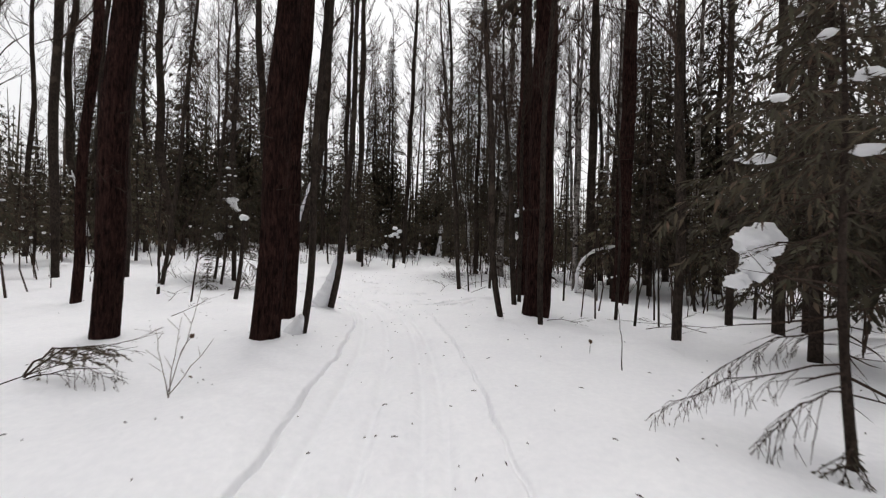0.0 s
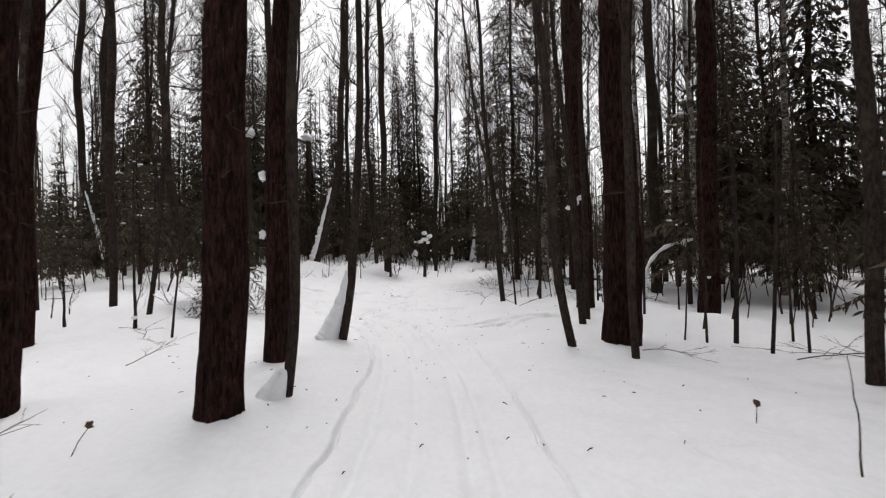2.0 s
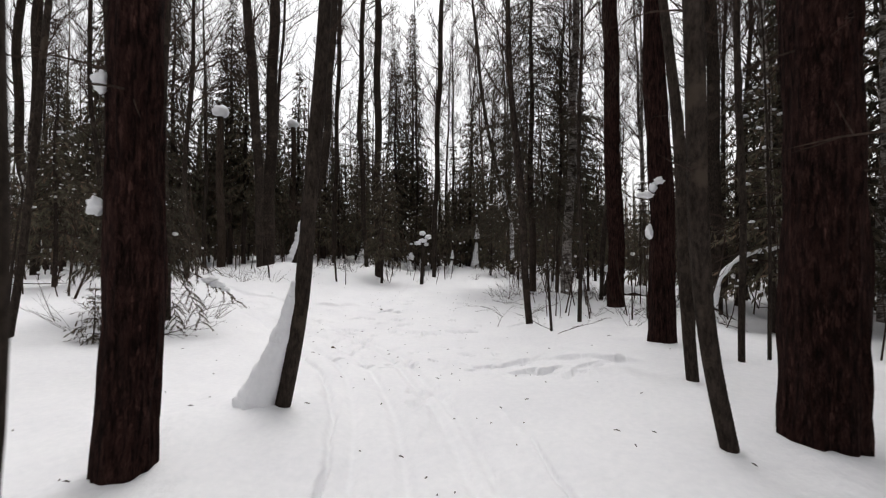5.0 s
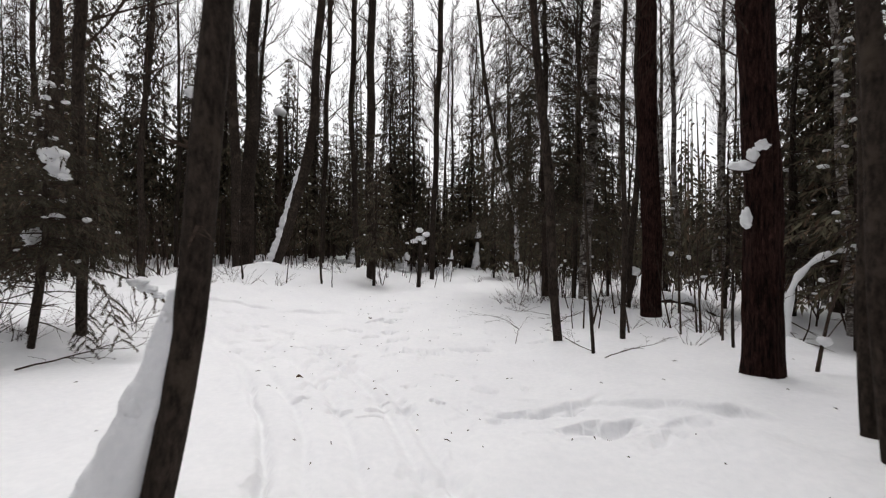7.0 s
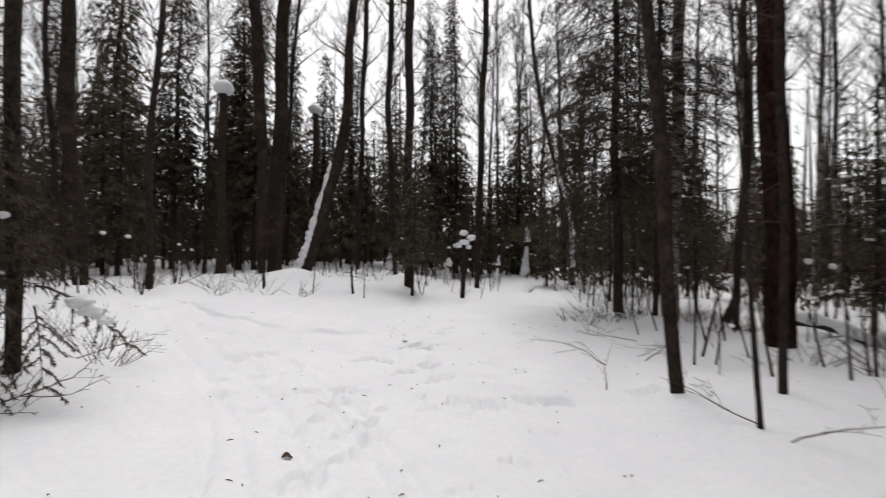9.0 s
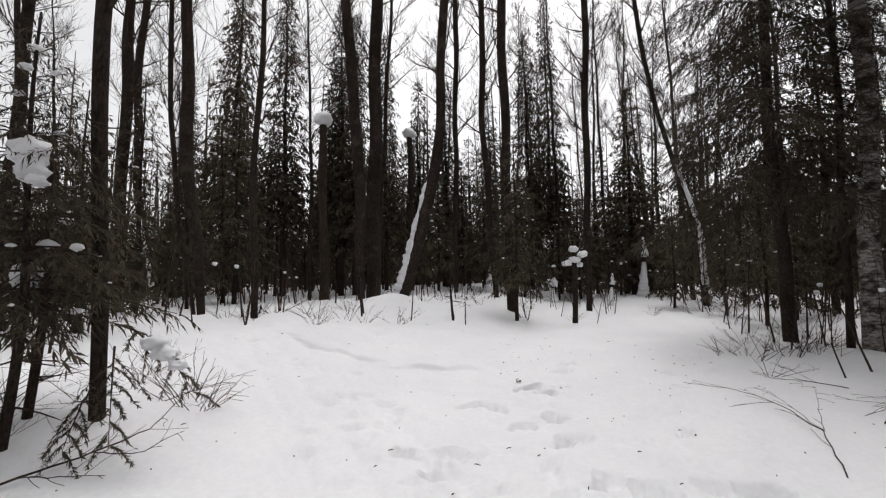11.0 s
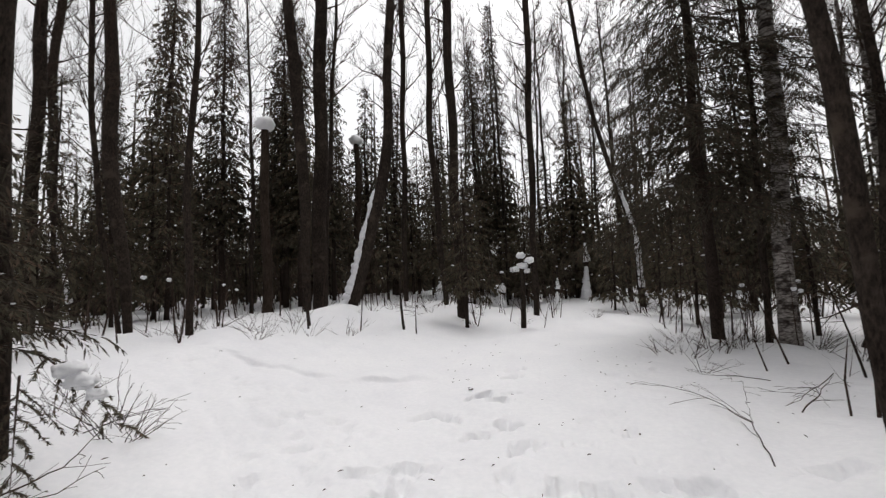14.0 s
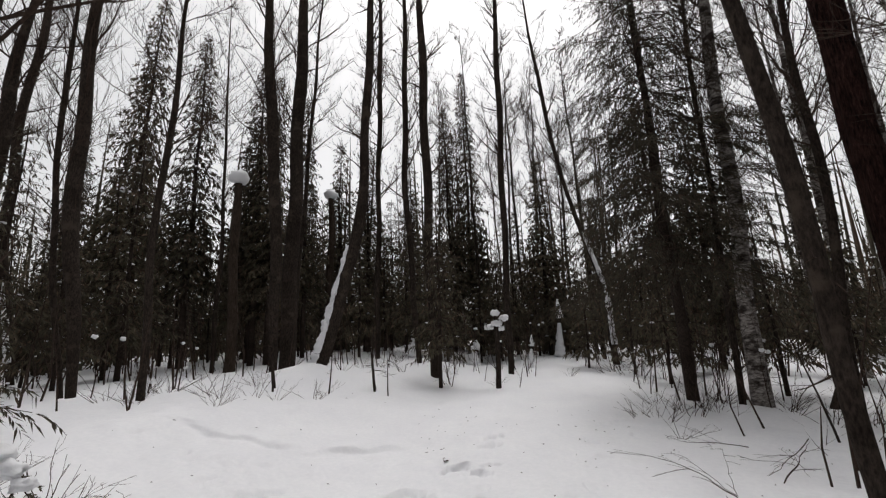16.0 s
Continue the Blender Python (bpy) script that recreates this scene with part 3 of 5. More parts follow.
# stems that the walk passes
old_pine(-5.26, 6.70, ((0.00, 0.00, 0.00, 0.192), (0.10, 0.01, 2.48, 0.187), (0.21, 0.02, 5.02, 0.189)), 22, 11)
old_pine(-8.36, 9.80, ((0.00, 0.00, 0.00, 0.099), (0.14, 0.01, 3.29, 0.100), (0.28, 0.02, 6.63, 0.100)), 24, 12)
old_pine(-2.68, 6.52, ((0.00, 0.00, 0.00, 0.202), (0.12, 0.04, 2.16, 0.190), (0.19, 0.06, 4.26, 0.183)), 22, 13)
third = old_pine(-3.31, 9.07, ((0.00, 0.00, 0.00, 0.194), (0.11, 0.01, 2.95, 0.178), (0.21, 0.02, 5.86, 0.171)), 21, 14)
slender = bare_tree(-2.32, 7.19, ((0.00, 0.00, 0.00, 0.056), (0.09, 0.01, 0.70, 0.060), (0.15, 0.01, 1.83, 0.056), (0.21, 0.02, 4.68, 0.050)), 12, 15, count=9, reach=1.6)
bowed = bare_tree(-2.70, 10.38, ((0.00, 0.00, 0.00, 0.077), (0.16, 0.01, 0.66, 0.081), (0.27, 0.02, 1.38, 0.082), (0.33, 0.02, 2.18, 0.078), (0.38, 0.02, 3.40, 0.071)), 13, 16, 0.3, None, "bare_tree", "leaning bare tree with snow along its stem", count=9, reach=1.6)
old_pine(2.16, 9.78, ((0.00, 0.00, 0.00, 0.279), (0.03, 0.00, 3.05, 0.253), (0.02, 0.00, 6.08, 0.245)), 22, 17)
bare_tree(2.08, 8.94, ((0.00, 0.00, 0.00, 0.053), (-0.08, -0.01, 1.64, 0.061), (-0.06, 0.00, 3.16, 0.058), (0.04, 0.00, 5.67, 0.049)), 10, 18, count=9, reach=1.6)
bare_tree(1.34, 9.58, ((0.00, 0.00, 0.00, 0.064), (-0.16, -0.01, 0.73, 0.070), (-0.24, -0.02, 1.87, 0.077), (-0.33, -0.02, 3.21, 0.077), (-0.41, -0.03, 4.56, 0.071)), 11, 19, count=9, reach=1.6)
old_pine(6.17, 14.86, ((0.00, 0.00, 0.00, 0.247), (0.05, 0.00, 3.94, 0.236), (0.13, 0.01, 8.19, 0.224)), 24, 20)
bare_tree(4.27, 7.77, ((0.00, 0.00, 0.00, 0.082), (0.00, 0.00, 2.27, 0.080), (-0.07, -0.01, 4.80, 0.075)), 14, 21)
bare_tree(6.69, 19.51, ((0.00, 0.00, 0.00, 0.195), (-0.01, 0.00, 6.15, 0.178), (-0.09, -0.01, 11.77, 0.161)), 24, 22)
bare_tree(6.56, 9.78, ((0.00, 0.00, 0.00, 0.078), (-0.02, 0.00, 2.98, 0.078), (-0.13, -0.01, 5.88, 0.071)), 14, 23)
bare_tree(-9.88, 13.40, ((0.00, 0.00, 0.00, 0.089), (0.00, 0.00, 4.29, 0.101), (0.02, 0.00, 8.33, 0.107)), 24, 24)
bare_tree(-8.18, 12.52, ((0.00, 0.00, 0.00, 0.060), (0.18, 0.01, 0.99, 0.054), (0.48, 0.04, 4.37, 0.049), (0.74, 0.06, 8.07, 0.044)), 12, 25, count=9, reach=1.6)
bare_tree(-21.97, 20.33, ((0.00, 0.00, 0.00, 0.156), (0.22, 0.02, 7.13, 0.195), (0.46, 0.04, 12.44, 0.176)), 24, 26)
far_lean = bare_tree(-20.01, 24.50, ((0.00, 0.00, 0.00, 0.109), (-1.32, -0.10, 4.93, 0.170), (-1.57, -0.12, 9.70, 0.170), (-1.25, -0.10, 14.48, 0.147)), 24, 27, 0.3, None, "bare_tree", "leaning bare tree with snow along its stem")
old_pine(3.76, 19.57, ((0.00, 0.00, 0.00, 0.236), (-0.05, 0.00, 3.95, 0.225), (-0.14, -0.01, 8.42, 0.227)), 20, 28)
old_pine(2.54, 13.59, ((0.00, 0.00, 0.00, 0.207), (-0.02, 0.00, 2.37, 0.187), (-0.07, 0.00, 4.46, 0.173)), 22, 29)
bare_tree(3.03, 23.09, ((0.00, 0.00, 0.00, 0.212), (0.09, 0.02, 2.43, 0.177), (0.23, 0.04, 5.18, 0.170), (0.35, 0.07, 8.84, 0.155)), 24, 30, 0.32, BIRCH, "birch_tree", "birch with pale grey white banded bark and dark patches")
bare_tree(2.70, 23.27, ((0.00, 0.00, 0.00, 0.074), (0.10, 0.02, 2.38, 0.071), (0.16, 0.03, 5.93, 0.062), (0.24, 0.05, 8.95, 0.058)), 14, 31)
bare_tree(1.78, 16.07, ((0.00, 0.00, 0.00, 0.047), (0.02, 0.00, 3.15, 0.042), (0.04, 0.00, 6.25, 0.038)), 10, 32, count=9, reach=1.6)
bare_tree(1.93, 11.34, ((0.00, 0.00, 0.00, 0.067), (-0.07, 0.00, 1.11, 0.075), (-0.19, -0.01, 2.57, 0.072), (-0.29, -0.02, 3.76, 0.059)), 9, 33, count=9, reach=1.6)
bare_tree(2.13, 11.76, ((0.00, 0.00, 0.00, 0.049), (-0.03, 0.00, 1.07, 0.059), (-0.06, 0.00, 2.43, 0.055), (-0.02, 0.00, 4.03, 0.046)), 8, 34, count=9, reach=1.6)
spruce_tree(1.86, 23.79, ((0.00, 0.00, 0.00, 0.144), (-0.08, -0.01, 3.47, 0.124), (-0.08, -0.02, 6.53, 0.102), (-0.07, -0.01, 9.44, 0.085)), 20, 35, 3.5, 3.6, 0.34, 6, 0.42, 0.66)
bare_tree(-7.18, 14.82, ((0.00, 0.00, 0.00, 0.074), (-0.07, -0.03, 2.19, 0.078), (-0.10, -0.04, 4.87, 0.083)), 15, 36)
bare_tree(-10.60, 26.50, ((0.00, 0.00, 0.00, 0.281), (0.08, 0.02, 5.88, 0.272), (0.18, 0.03, 12.83, 0.239)), 25, 37)
bare_tree(-10.54, 25.56, ((0.00, 0.00, 0.00, 0.132), (-0.06, -0.01, 3.92, 0.194), (-0.34, -0.06, 8.18, 0.219), (-0.62, -0.12, 11.54, 0.204)), 24, 38)
leaning = bare_tree(-9.25, 26.31, ((0.00, 0.00, 0.00, 0.218), (0.61, 0.12, 1.88, 0.221), (1.23, 0.23, 4.15, 0.224), (1.53, 0.29, 6.72, 0.176), (1.78, 0.34, 12.37, 0.162)), 24, 39, 0.3, None, "bare_tree", "leaning bare tree with snow along its stem")
broken_stem(-13.33, 27.10, ((0.00, 0.00, 0.00, 0.208), (-0.06, -0.01, 3.53, 0.180), (-0.16, -0.03, 7.37, 0.163)), 0.42, 29)
broken_stem(-12.69, 34.35, ((0.00, 0.00, 0.00, 0.202), (0.01, 0.00, 4.15, 0.190), (0.02, 0.00, 8.73, 0.177)), 0.40, 30)
bare_tree(-5.57, 28.68, ((0.00, 0.00, 0.00, 0.190), (-0.08, -0.02, 3.99, 0.183), (-0.10, -0.02, 8.76, 0.189), (-0.13, -0.02, 13.80, 0.182)), 26, 42)
broken_stem(-3.07, 26.89, ((0.00, 0.00, 0.00, 0.095), (0.03, 0.01, 1.20, 0.086), (0.03, 0.01, 2.02, 0.078)), 0.16, 32, "stump", "short dark broken stump in snow")
bare_tree(-2.76, 30.45, ((0.00, 0.00, 0.00, 0.117), (0.14, 0.03, 6.63, 0.145), (0.36, 0.07, 14.60, 0.140)), 24, 44)
snowy = bare_tree(2.02, 33.69, ((0.00, 0.00, 0.00, 0.158), (-0.16, -0.03, 3.27, 0.111), (-0.66, -0.13, 5.53, 0.113), (-1.64, -0.31, 9.02, 0.102), (-2.28, -0.43, 14.13, 0.104)), 24, 45, 0.3, None, "bare_tree", "leaning bare tree with snow along its stem")
bare_tree(0.66, 16.12, ((0.00, 0.00, 0.00, 0.078), (-0.09, -0.02, 1.06, 0.081), (-0.22, -0.04, 2.64, 0.084), (-0.33, -0.06, 4.03, 0.079)), 16, 46)
bare_tree(-13.27, 21.11, ((0.00, 0.00, 0.00, 0.101), (-0.24, -0.05, 2.30, 0.158), (-0.72, -0.14, 5.40, 0.199), (-0.78, -0.15, 9.50, 0.155)), 24, 47)
bare_tree(-13.76, 21.28, ((0.00, 0.00, 0.00, 0.054), (-0.65, -0.12, 3.13, 0.074), (-1.11, -0.21, 6.34, 0.077), (-1.15, -0.22, 9.72, 0.072)), 15, 48)
bare_tree(-10.65, 20.51, ((0.00, 0.00, 0.00, 0.086), (-0.07, -0.01, 2.81, 0.082), (0.00, 0.00, 6.35, 0.079), (0.12, 0.02, 8.60, 0.062)), 14, 49)
bare_tree(-16.91, 21.06, ((0.00, 0.00, 0.00, 0.138), (-0.06, -0.03, 5.54, 0.172), (-0.07, -0.03, 9.22, 0.177), (0.08, 0.04, 11.78, 0.105)), 24, 50)
bare_tree(-6.56, 30.11, ((0.00, 0.00, 0.00, 0.110), (-0.44, -0.08, 7.87, 0.141), (-0.31, -0.06, 14.70, 0.132)), 24, 51)
bare_tree(-8.96, 31.64, ((0.00, 0.00, 0.00, 0.108), (0.12, 0.02, 8.26, 0.127), (0.26, 0.05, 15.80, 0.132)), 24, 52)
bare_tree(3.86, 21.37, ((0.00, 0.00, 0.00, 0.063), (0.14, 0.03, 2.58, 0.090), (0.35, 0.07, 5.44, 0.084), (0.31, 0.06, 7.27, 0.077)), 16, 53)
broken_stem(4.27, 22.84, ((0.00, 0.00, 0.00, 0.120), (0.17, 0.03, 0.34, 0.111), (0.27, 0.05, 0.55, 0.092)), 0.20, 43, "stump", "short dark broken stump in snow")
bare_tree(-11.65, 12.94, ((0.00, 0.00, 0.00, 0.095), (-0.17, 0.00, 4.08, 0.126), (-0.17, 0.00, 8.34, 0.113)), 24, 55)
bare_tree(7.50, 9.53, ((0.00, 0.00, 0.00, 0.121), (-0.05, 0.00, 3.64, 0.102), (-0.11, 0.00, 7.40, 0.084)), 24, 56)
bare_tree(12.63, 14.45, ((0.00, 0.00, 0.00, 0.120), (-0.24, 0.00, 4.94, 0.120), (-0.46, 0.00, 10.64, 0.112)), 24, 57)
slim = spruce_tree(3.12, 3.20, ((0.00, 0.00, 0.00, 0.038), (-0.14, 0.00, 1.60, 0.027), (-0.23, 0.00, 2.86, 0.018), (-0.28, 0.00, 3.49, 0.014)), 7.5, 58, 2.5, 1.1, 0.3, 5, 0.5, 0.7)
bare_tree(3.09, 12.34, ((0.00, 0.00, 0.00, 0.043), (0.00, 0.00, 1.73, 0.046), (0.00, 0.00, 4.14, 0.047)), 9, 59, count=9, reach=1.6)

snow_strip(*leaning, 0.1, 4.4, (-1, -0.4, 0.1), 0.2, 0.1)
snow_strip(*bowed, 0.0, 1.4, (-1, -0.1, 0.1), 0.2, 0.05, 0.17, 0.5)
snow_strip(*slender, 0.05, 0.42, (-1, -0.3, 0.0), 0.17, 0.07, 0.08, 0.35)
snow_strip(*snowy, 1.0, 6.5, (0.3, -1, 0.2), 0.14, 0.06)
snow_strip(*far_lean, 0.8, 4.5, (0.6, -1, 0.2), 0.09, 0.05)


# ---- the wood around ----
STANDS = [(o.location.x, o.location.y) for o in scene.objects if o.type == "EMPTY"]


def open_ground(x, y, gap):
    """True where the path, the clearing or a standing stem leaves no room."""
    off = x - float(along(MIDDLE, y))
    if -6 < y < 24 and abs(off) < 3.0 + 1.2 * gap:
        return True
    if 11.5 < y < 27 and -9.8 < x < 1.0:
        return True
    if gap >= 1.0 and (-6 < y < 24 and abs(off) < 7.0 or 9 < y < 22 and -13.0 < x < -8):
        return True
    if gap >= 1.0:
        for a, b in ((-13.3, 27.1), (-12.7, 34.3), (-9.2, 26.3), (1.9, 23.8), (-18.0, 29.8), (-15.0, 30.8), (-5.2, 39.6)):
            ux, uy = a + 2.0, b - 11.8
            n = math.hypot(ux, uy)
            f = ((x + 2.0) * ux + (y - 11.8) * uy) / n
            if 0 < f < n and abs((x + 2.0) * uy - (y - 11.8) * ux) / n < 1.0:
                return True
    if 24 <= y < 35 and abs(off - 0.8) < 0.6 + 0.5 * gap:
        return True
    return any((x - a) ** 2 + (y - b) ** 2 < gap * gap for a, b in STANDS)


def scatter(kinds, count, zone, gap, seed, sizes=(0.8, 1.2), tilt=2.0):
    """Copies of a few trees, strewn where zone(x, y) gives their chance."""
    rng = random.Random(seed)
    made = tries = 0
    while made < count and tries < 20000:
        tries += 1
        x, y = rng.uniform(-45, 45), rng.uniform(-22, 78)
        if rng.random() > zone(x, y) or open_ground(x, y, gap):
            continue
        s = rng.uniform(*sizes)
        m = pose(x, y, snow_at(x, y) - 0.06, rng.uniform(-tilt, tilt), rng.uniform(-tilt, tilt), rng.uniform(0, 360)) @ Matrix.Diagonal((s, s, s * rng.uniform(0.9, 1.15), 1))
        copy_thing(rng.choice(kinds), m)
        STANDS.append((x, y))
        made += 1


def far_off(x, y):
    return math.hypot(x + 1.5, y - 8)


def moved(kinds, spots):
    for t, (x, y, s) in zip(kinds, spots):
        t.location = (x, y, snow_at(x, y) - 0.06)
        STANDS.append((x, y))


def young_spruce(seed, height, reach, lo):
    rng = random.Random(seed)
    t = thing("young_spruce", 0, 0, 0, "young dark green spruce dotted with snow lumps", "spruce", "young spruces of the wood")
    r = 0.012 * height
    pts, rad = spline([(0, 0, 0, r), (0.03 * rng.uniform(-1, 1), 0, height * 0.5, r * 0.6)], height, 12)
    s = Shape()
    s.tube(pts, rad, 7, 0.05)
    part("trunk", s, SPRUCE, t)
    snow = Shape()
    wood, green = boughs(pts, rad, lo, rng, reach, 0.36, 6, 0.45, 1.05, snow)
    crown(t, "dark green needles on drooping twigs", [wood, dead_twigs(pts, rad, 0.3, lo + 0.5, 10, rng, 0.6)], green)
    tagged(part("snow", snow, CLUMP, t, "white snow lumps"), kind="stuff")
    return t


def tall_spruce(seed, height, reach, lo):
    rng = random.Random(seed)
    t = thing("spruce_tree", 0, 0, 0, "tall dark spruce with a narrow pointed crown", "tree", "tall spruces of the wood")
    r = 0.011 * height
    pts, rad = spline([(0, 0, 0, r), (0.05, 0.02, height * 0.5, r * 0.6)], height, 16)
    s = Shape()
    s.tube(pts, rad, 9, 0.06)
    part("trunk", s, SPRUCE, t)
    snow = Shape()
    wood, green = boughs(pts, rad, lo, rng, reach, 0.40, 8, 0.5, 1.3, snow)
    crown(t, "dark green needles on drooping boughs", [wood, dead_twigs(pts, rad, 0.8, lo + 1, 16, rng, 1.1)], green)
    tagged(part("snow", snow, CLUMP, t, "white snow lumps"), kind="stuff")
    return t


def tall_bare(seed, height, mat, label, name="bare_tree"):
    rng = random.Random(seed)
    t = thing(name, 0, 0, 0, label, "tree", "bare trees of the wood")
    r = 0.006 * height * rng.uniform(0.8, 1.2)
    lean = rng.uniform(-0.25, 0.25)
    pts, rad = spline([(0, 0, 0, r), (lean, 0.1, height * 0.3, r * 0.8), (lean * 1.3, 0.3 * rng.uniform(-1, 1), height * 0.62, r * 0.55)], height, 18)
    s = Shape()
    s.tube(pts, rad, 8, 0.05)
    part("trunk", s, mat, t)
    crown(t, "fine bare branches", [bare_crown(pts, rad, height * 0.36, rng, 26, height * 0.15, 2, 7, 0.009)])
    return t


def sapling(seed, height, snowy):
    rng = random.Random(seed)
    t = thing("sapling", 0, 0, 0, "thin bare sapling standing in snow", "sapling", "saplings of the wood")
    s = Shape()
    limb(s, Vector((0, 0, 0)), Vector((rng.uniform(-0.15, 0.15), rng.uniform(-0.15, 0.15), 1)), height, 0.012 * rng.uniform(1.0, 2.0), 2, rng, 0.3, 4)
    tagged(part("stem", s, TWIG, t, smooth=False), kind="stuff")
    if snowy:
        b = Shape()
        for k in range(3):
            q = s.v[rng.randrange(3, len(s.v))]
            z = rng.uniform(0.02, 0.055)
            b.blob((q[0], q[1], q[2] + z * 0.3), z * 1.2, z * 1.1, z, rng.uniform(0, 9), 4, 6)
        tagged(part("snow", b, CLUMP, t, "small snow lumps"), kind="stuff")
    return t


YOUNG = [young_spruce(101, 5.4, 1.4, 1.2), young_spruce(102, 6.8, 1.6, 1.5), young_spruce(103, 8.2, 1.7, 1.7), young_spruce(104, 4.2, 1.2, 0.9)]
TALL = [tall_spruce(111, 15.0, 2.3, 3.0), tall_spruce(112, 18.5, 2.4, 4.5), tall_spruce(113, 12.0, 2.1, 2.2)]
GREY = "bare tall deciduous tree with grey-brown trunk"
BARE = [tall_bare(121, 22, ASPEN, GREY), tall_bare(122, 19, ASPEN, GREY), tall_bare(123, 24, ASPEN, GREY), tall_bare(124, 17, ASPEN, GREY),
        tall_bare(125, 22, BIRCH, "bare birch with pale banded bark", "birch_tree")]
SAPS = [sapling(131, 1.9, True), sapling(132, 2.6, False), sapling(133, 1.3, True), sapling(134, 3.4, False)]
moved(YOUNG, ((-12.5, 17.5, 1), (6.8, 17.2, 1), (-7.5, 33, 1), (9.5, 13.0, 1)))
TALL[1].scale = (0.8, 0.8, 0.97)
moved(TALL, ((-14.4, 39.2, 1), (-18.0, 29.8, 1), (-0.7, 37.8, 1)))
for x, y, s in ((8.2, 29.0, 0.8), (9.6, 31.5, 0.9), (10.8, 28.5, 0.8), (12.6, 32.5, 1.0), (7.4, 33.0, 0.9), (14.2, 30.0, 0.9), (13.0, 26.5, 0.8), (11.6, 24.0, 0.7)):
    copy_thing(BARE[4], pose(x, y, snow_at(x, y) - 0.06, 2, -1.5, 70 * x) @ Matrix.Diagonal((s, s, s, 1)))
    STANDS.append((x, y))
for x, y, s in ((13.2, 15.4, 1.0), (12.4, 19.4, 1.1), (14.0, 11.0, 0.9), (5.5, 31, 1.0)):
    copy_thing(TALL[int(abs(x)) % 3], pose(x, y, snow_at(x, y) - 0.06, 0, 0, 40 * x) @ Matrix.Diagonal((s, s, s, 1)))
    STANDS.append((x, y))
for k, x, y, s, h in ((4, -5.2, 39.6, 0.9, 1.12), (4, -15.0, 30.8, 1.0, 0.92), (2, -16.2, 21.1, 0.95, 0.97), (2, -16.6, 25.4, 1.05, 1.13), (3, -11.4, 37.0, 0.9, 0.9)):
    copy_thing((YOUNG[:3] + TALL)[k], pose(x, y, snow_at(x, y) - 0.06, 0, 0, 40 * x) @ Matrix.Diagonal((s, s, h, 1)))
    STANDS.append((x, y))
for k, x, y, s, h in ((0, 10.4, 22.0, 1.0, 1.0), (0, 13.0, 25.0, 1.1, 1.1)):
    copy_thing(TALL[k], pose(x, y, snow_at(x, y) - 0.06, 0, 0, 40 * x) @ Matrix.Diagonal((s, s, h, 1)))
    STANDS.append((x, y))
for k, x, y, s in ((4, 7.9, 18.6, 0.8), (0, 9.2, 22.2, 0.9), (4, 10.9, 18.9, 0.9), (1, 8.0, 21.8, 1.0), (2, 11.8, 20.6, 0.9)):
    copy_thing(BARE[k], pose(x, y, snow_at(x, y) - 0.06, 1.5, -1, 83 * x) @ Matrix.Diagonal((s, s, s, 1)))
    STANDS.append((x, y))
for k, (x, y) in enumerate(((-4.6, 38), (-2.6, 40), (-0.9, 44), (0.9, 40.5), (2.6, 43), (-6.4, 41), (-3.6, 52), (1.6, 50), (-8.2, 44), (4.4, 47))):
    copy_thing(BARE[k % 4], pose(x, y, snow_at(x, y) - 0.06, 1, -1, 57 * k))
    STANDS.append((x, y))
moved(BARE, ((-18, 18.5, 1), (9.5, 24, 1), (-1.9, 42, 1), (-12, 38, 1), (9, 29, 1)))
moved(SAPS, ((-9.1, 11.3, 1), (4.8, 11.4, 1), (-7.3, 11.0, 1), (4.0, 10.9, 1)))


def sector(x, y, near, far, half=1.25):
    """True in the ring of forest that lies ahead of the walk."""
    return near < far_off(x, y) < far and abs(math.atan2(x + 1.5, y - 2)) < half


scatter(SAPS, 180, lambda x, y: 1.0 if sector(x, y, 7.5, 30) else 0.0, 0.4, 5, (0.6, 1.4), 9)
scatter(YOUNG, 150, lambda x, y: (0.3 if x > 4 and y < 20 else 1.0) if sector(x, y, 9.5, 33) else 0.03, 1.0, 6, (0.7, 1.25))
scatter(TALL, 20, lambda x, y: 1.0 if sector(x, y, 18, 44) else 0.03, 1.5, 7, (0.75, 1.25))
scatter(BARE, 52, lambda x, y: 1.0 if sector(x, y, 12, 44) else 0.05, 1.1, 8, (0.7, 1.2), 3)


for x, y, s, kind in ((-16.0, 31.9, 0.9, 3), (-14.0, 30.5, 0.85, 4), (-6.2, 37.7, 0.9, 4), (-1.0, 41.0, 1.2, 1), (-2.9, 36.0, 1.0, 2), (1.2, 40.0, 1.1, 0),
                      (1.9, 36.0, 1.1, 2), (1.9, 29.6, 0.8, 0), (-4.4, 35.0, 0.9, 0), (-10.4, 33.0, 1.0, 1), (-8.6, 35.5, 1.0, 2), (3.4, 33.5, 1.0, 1)):
    copy_thing((YOUNG + TALL)[kind + (kind > 2)], pose(x, y, snow_at(x, y) - 0.06, 0.5, -0.7, 61 * x) @ Matrix.Diagonal((s, s, s, 1)))


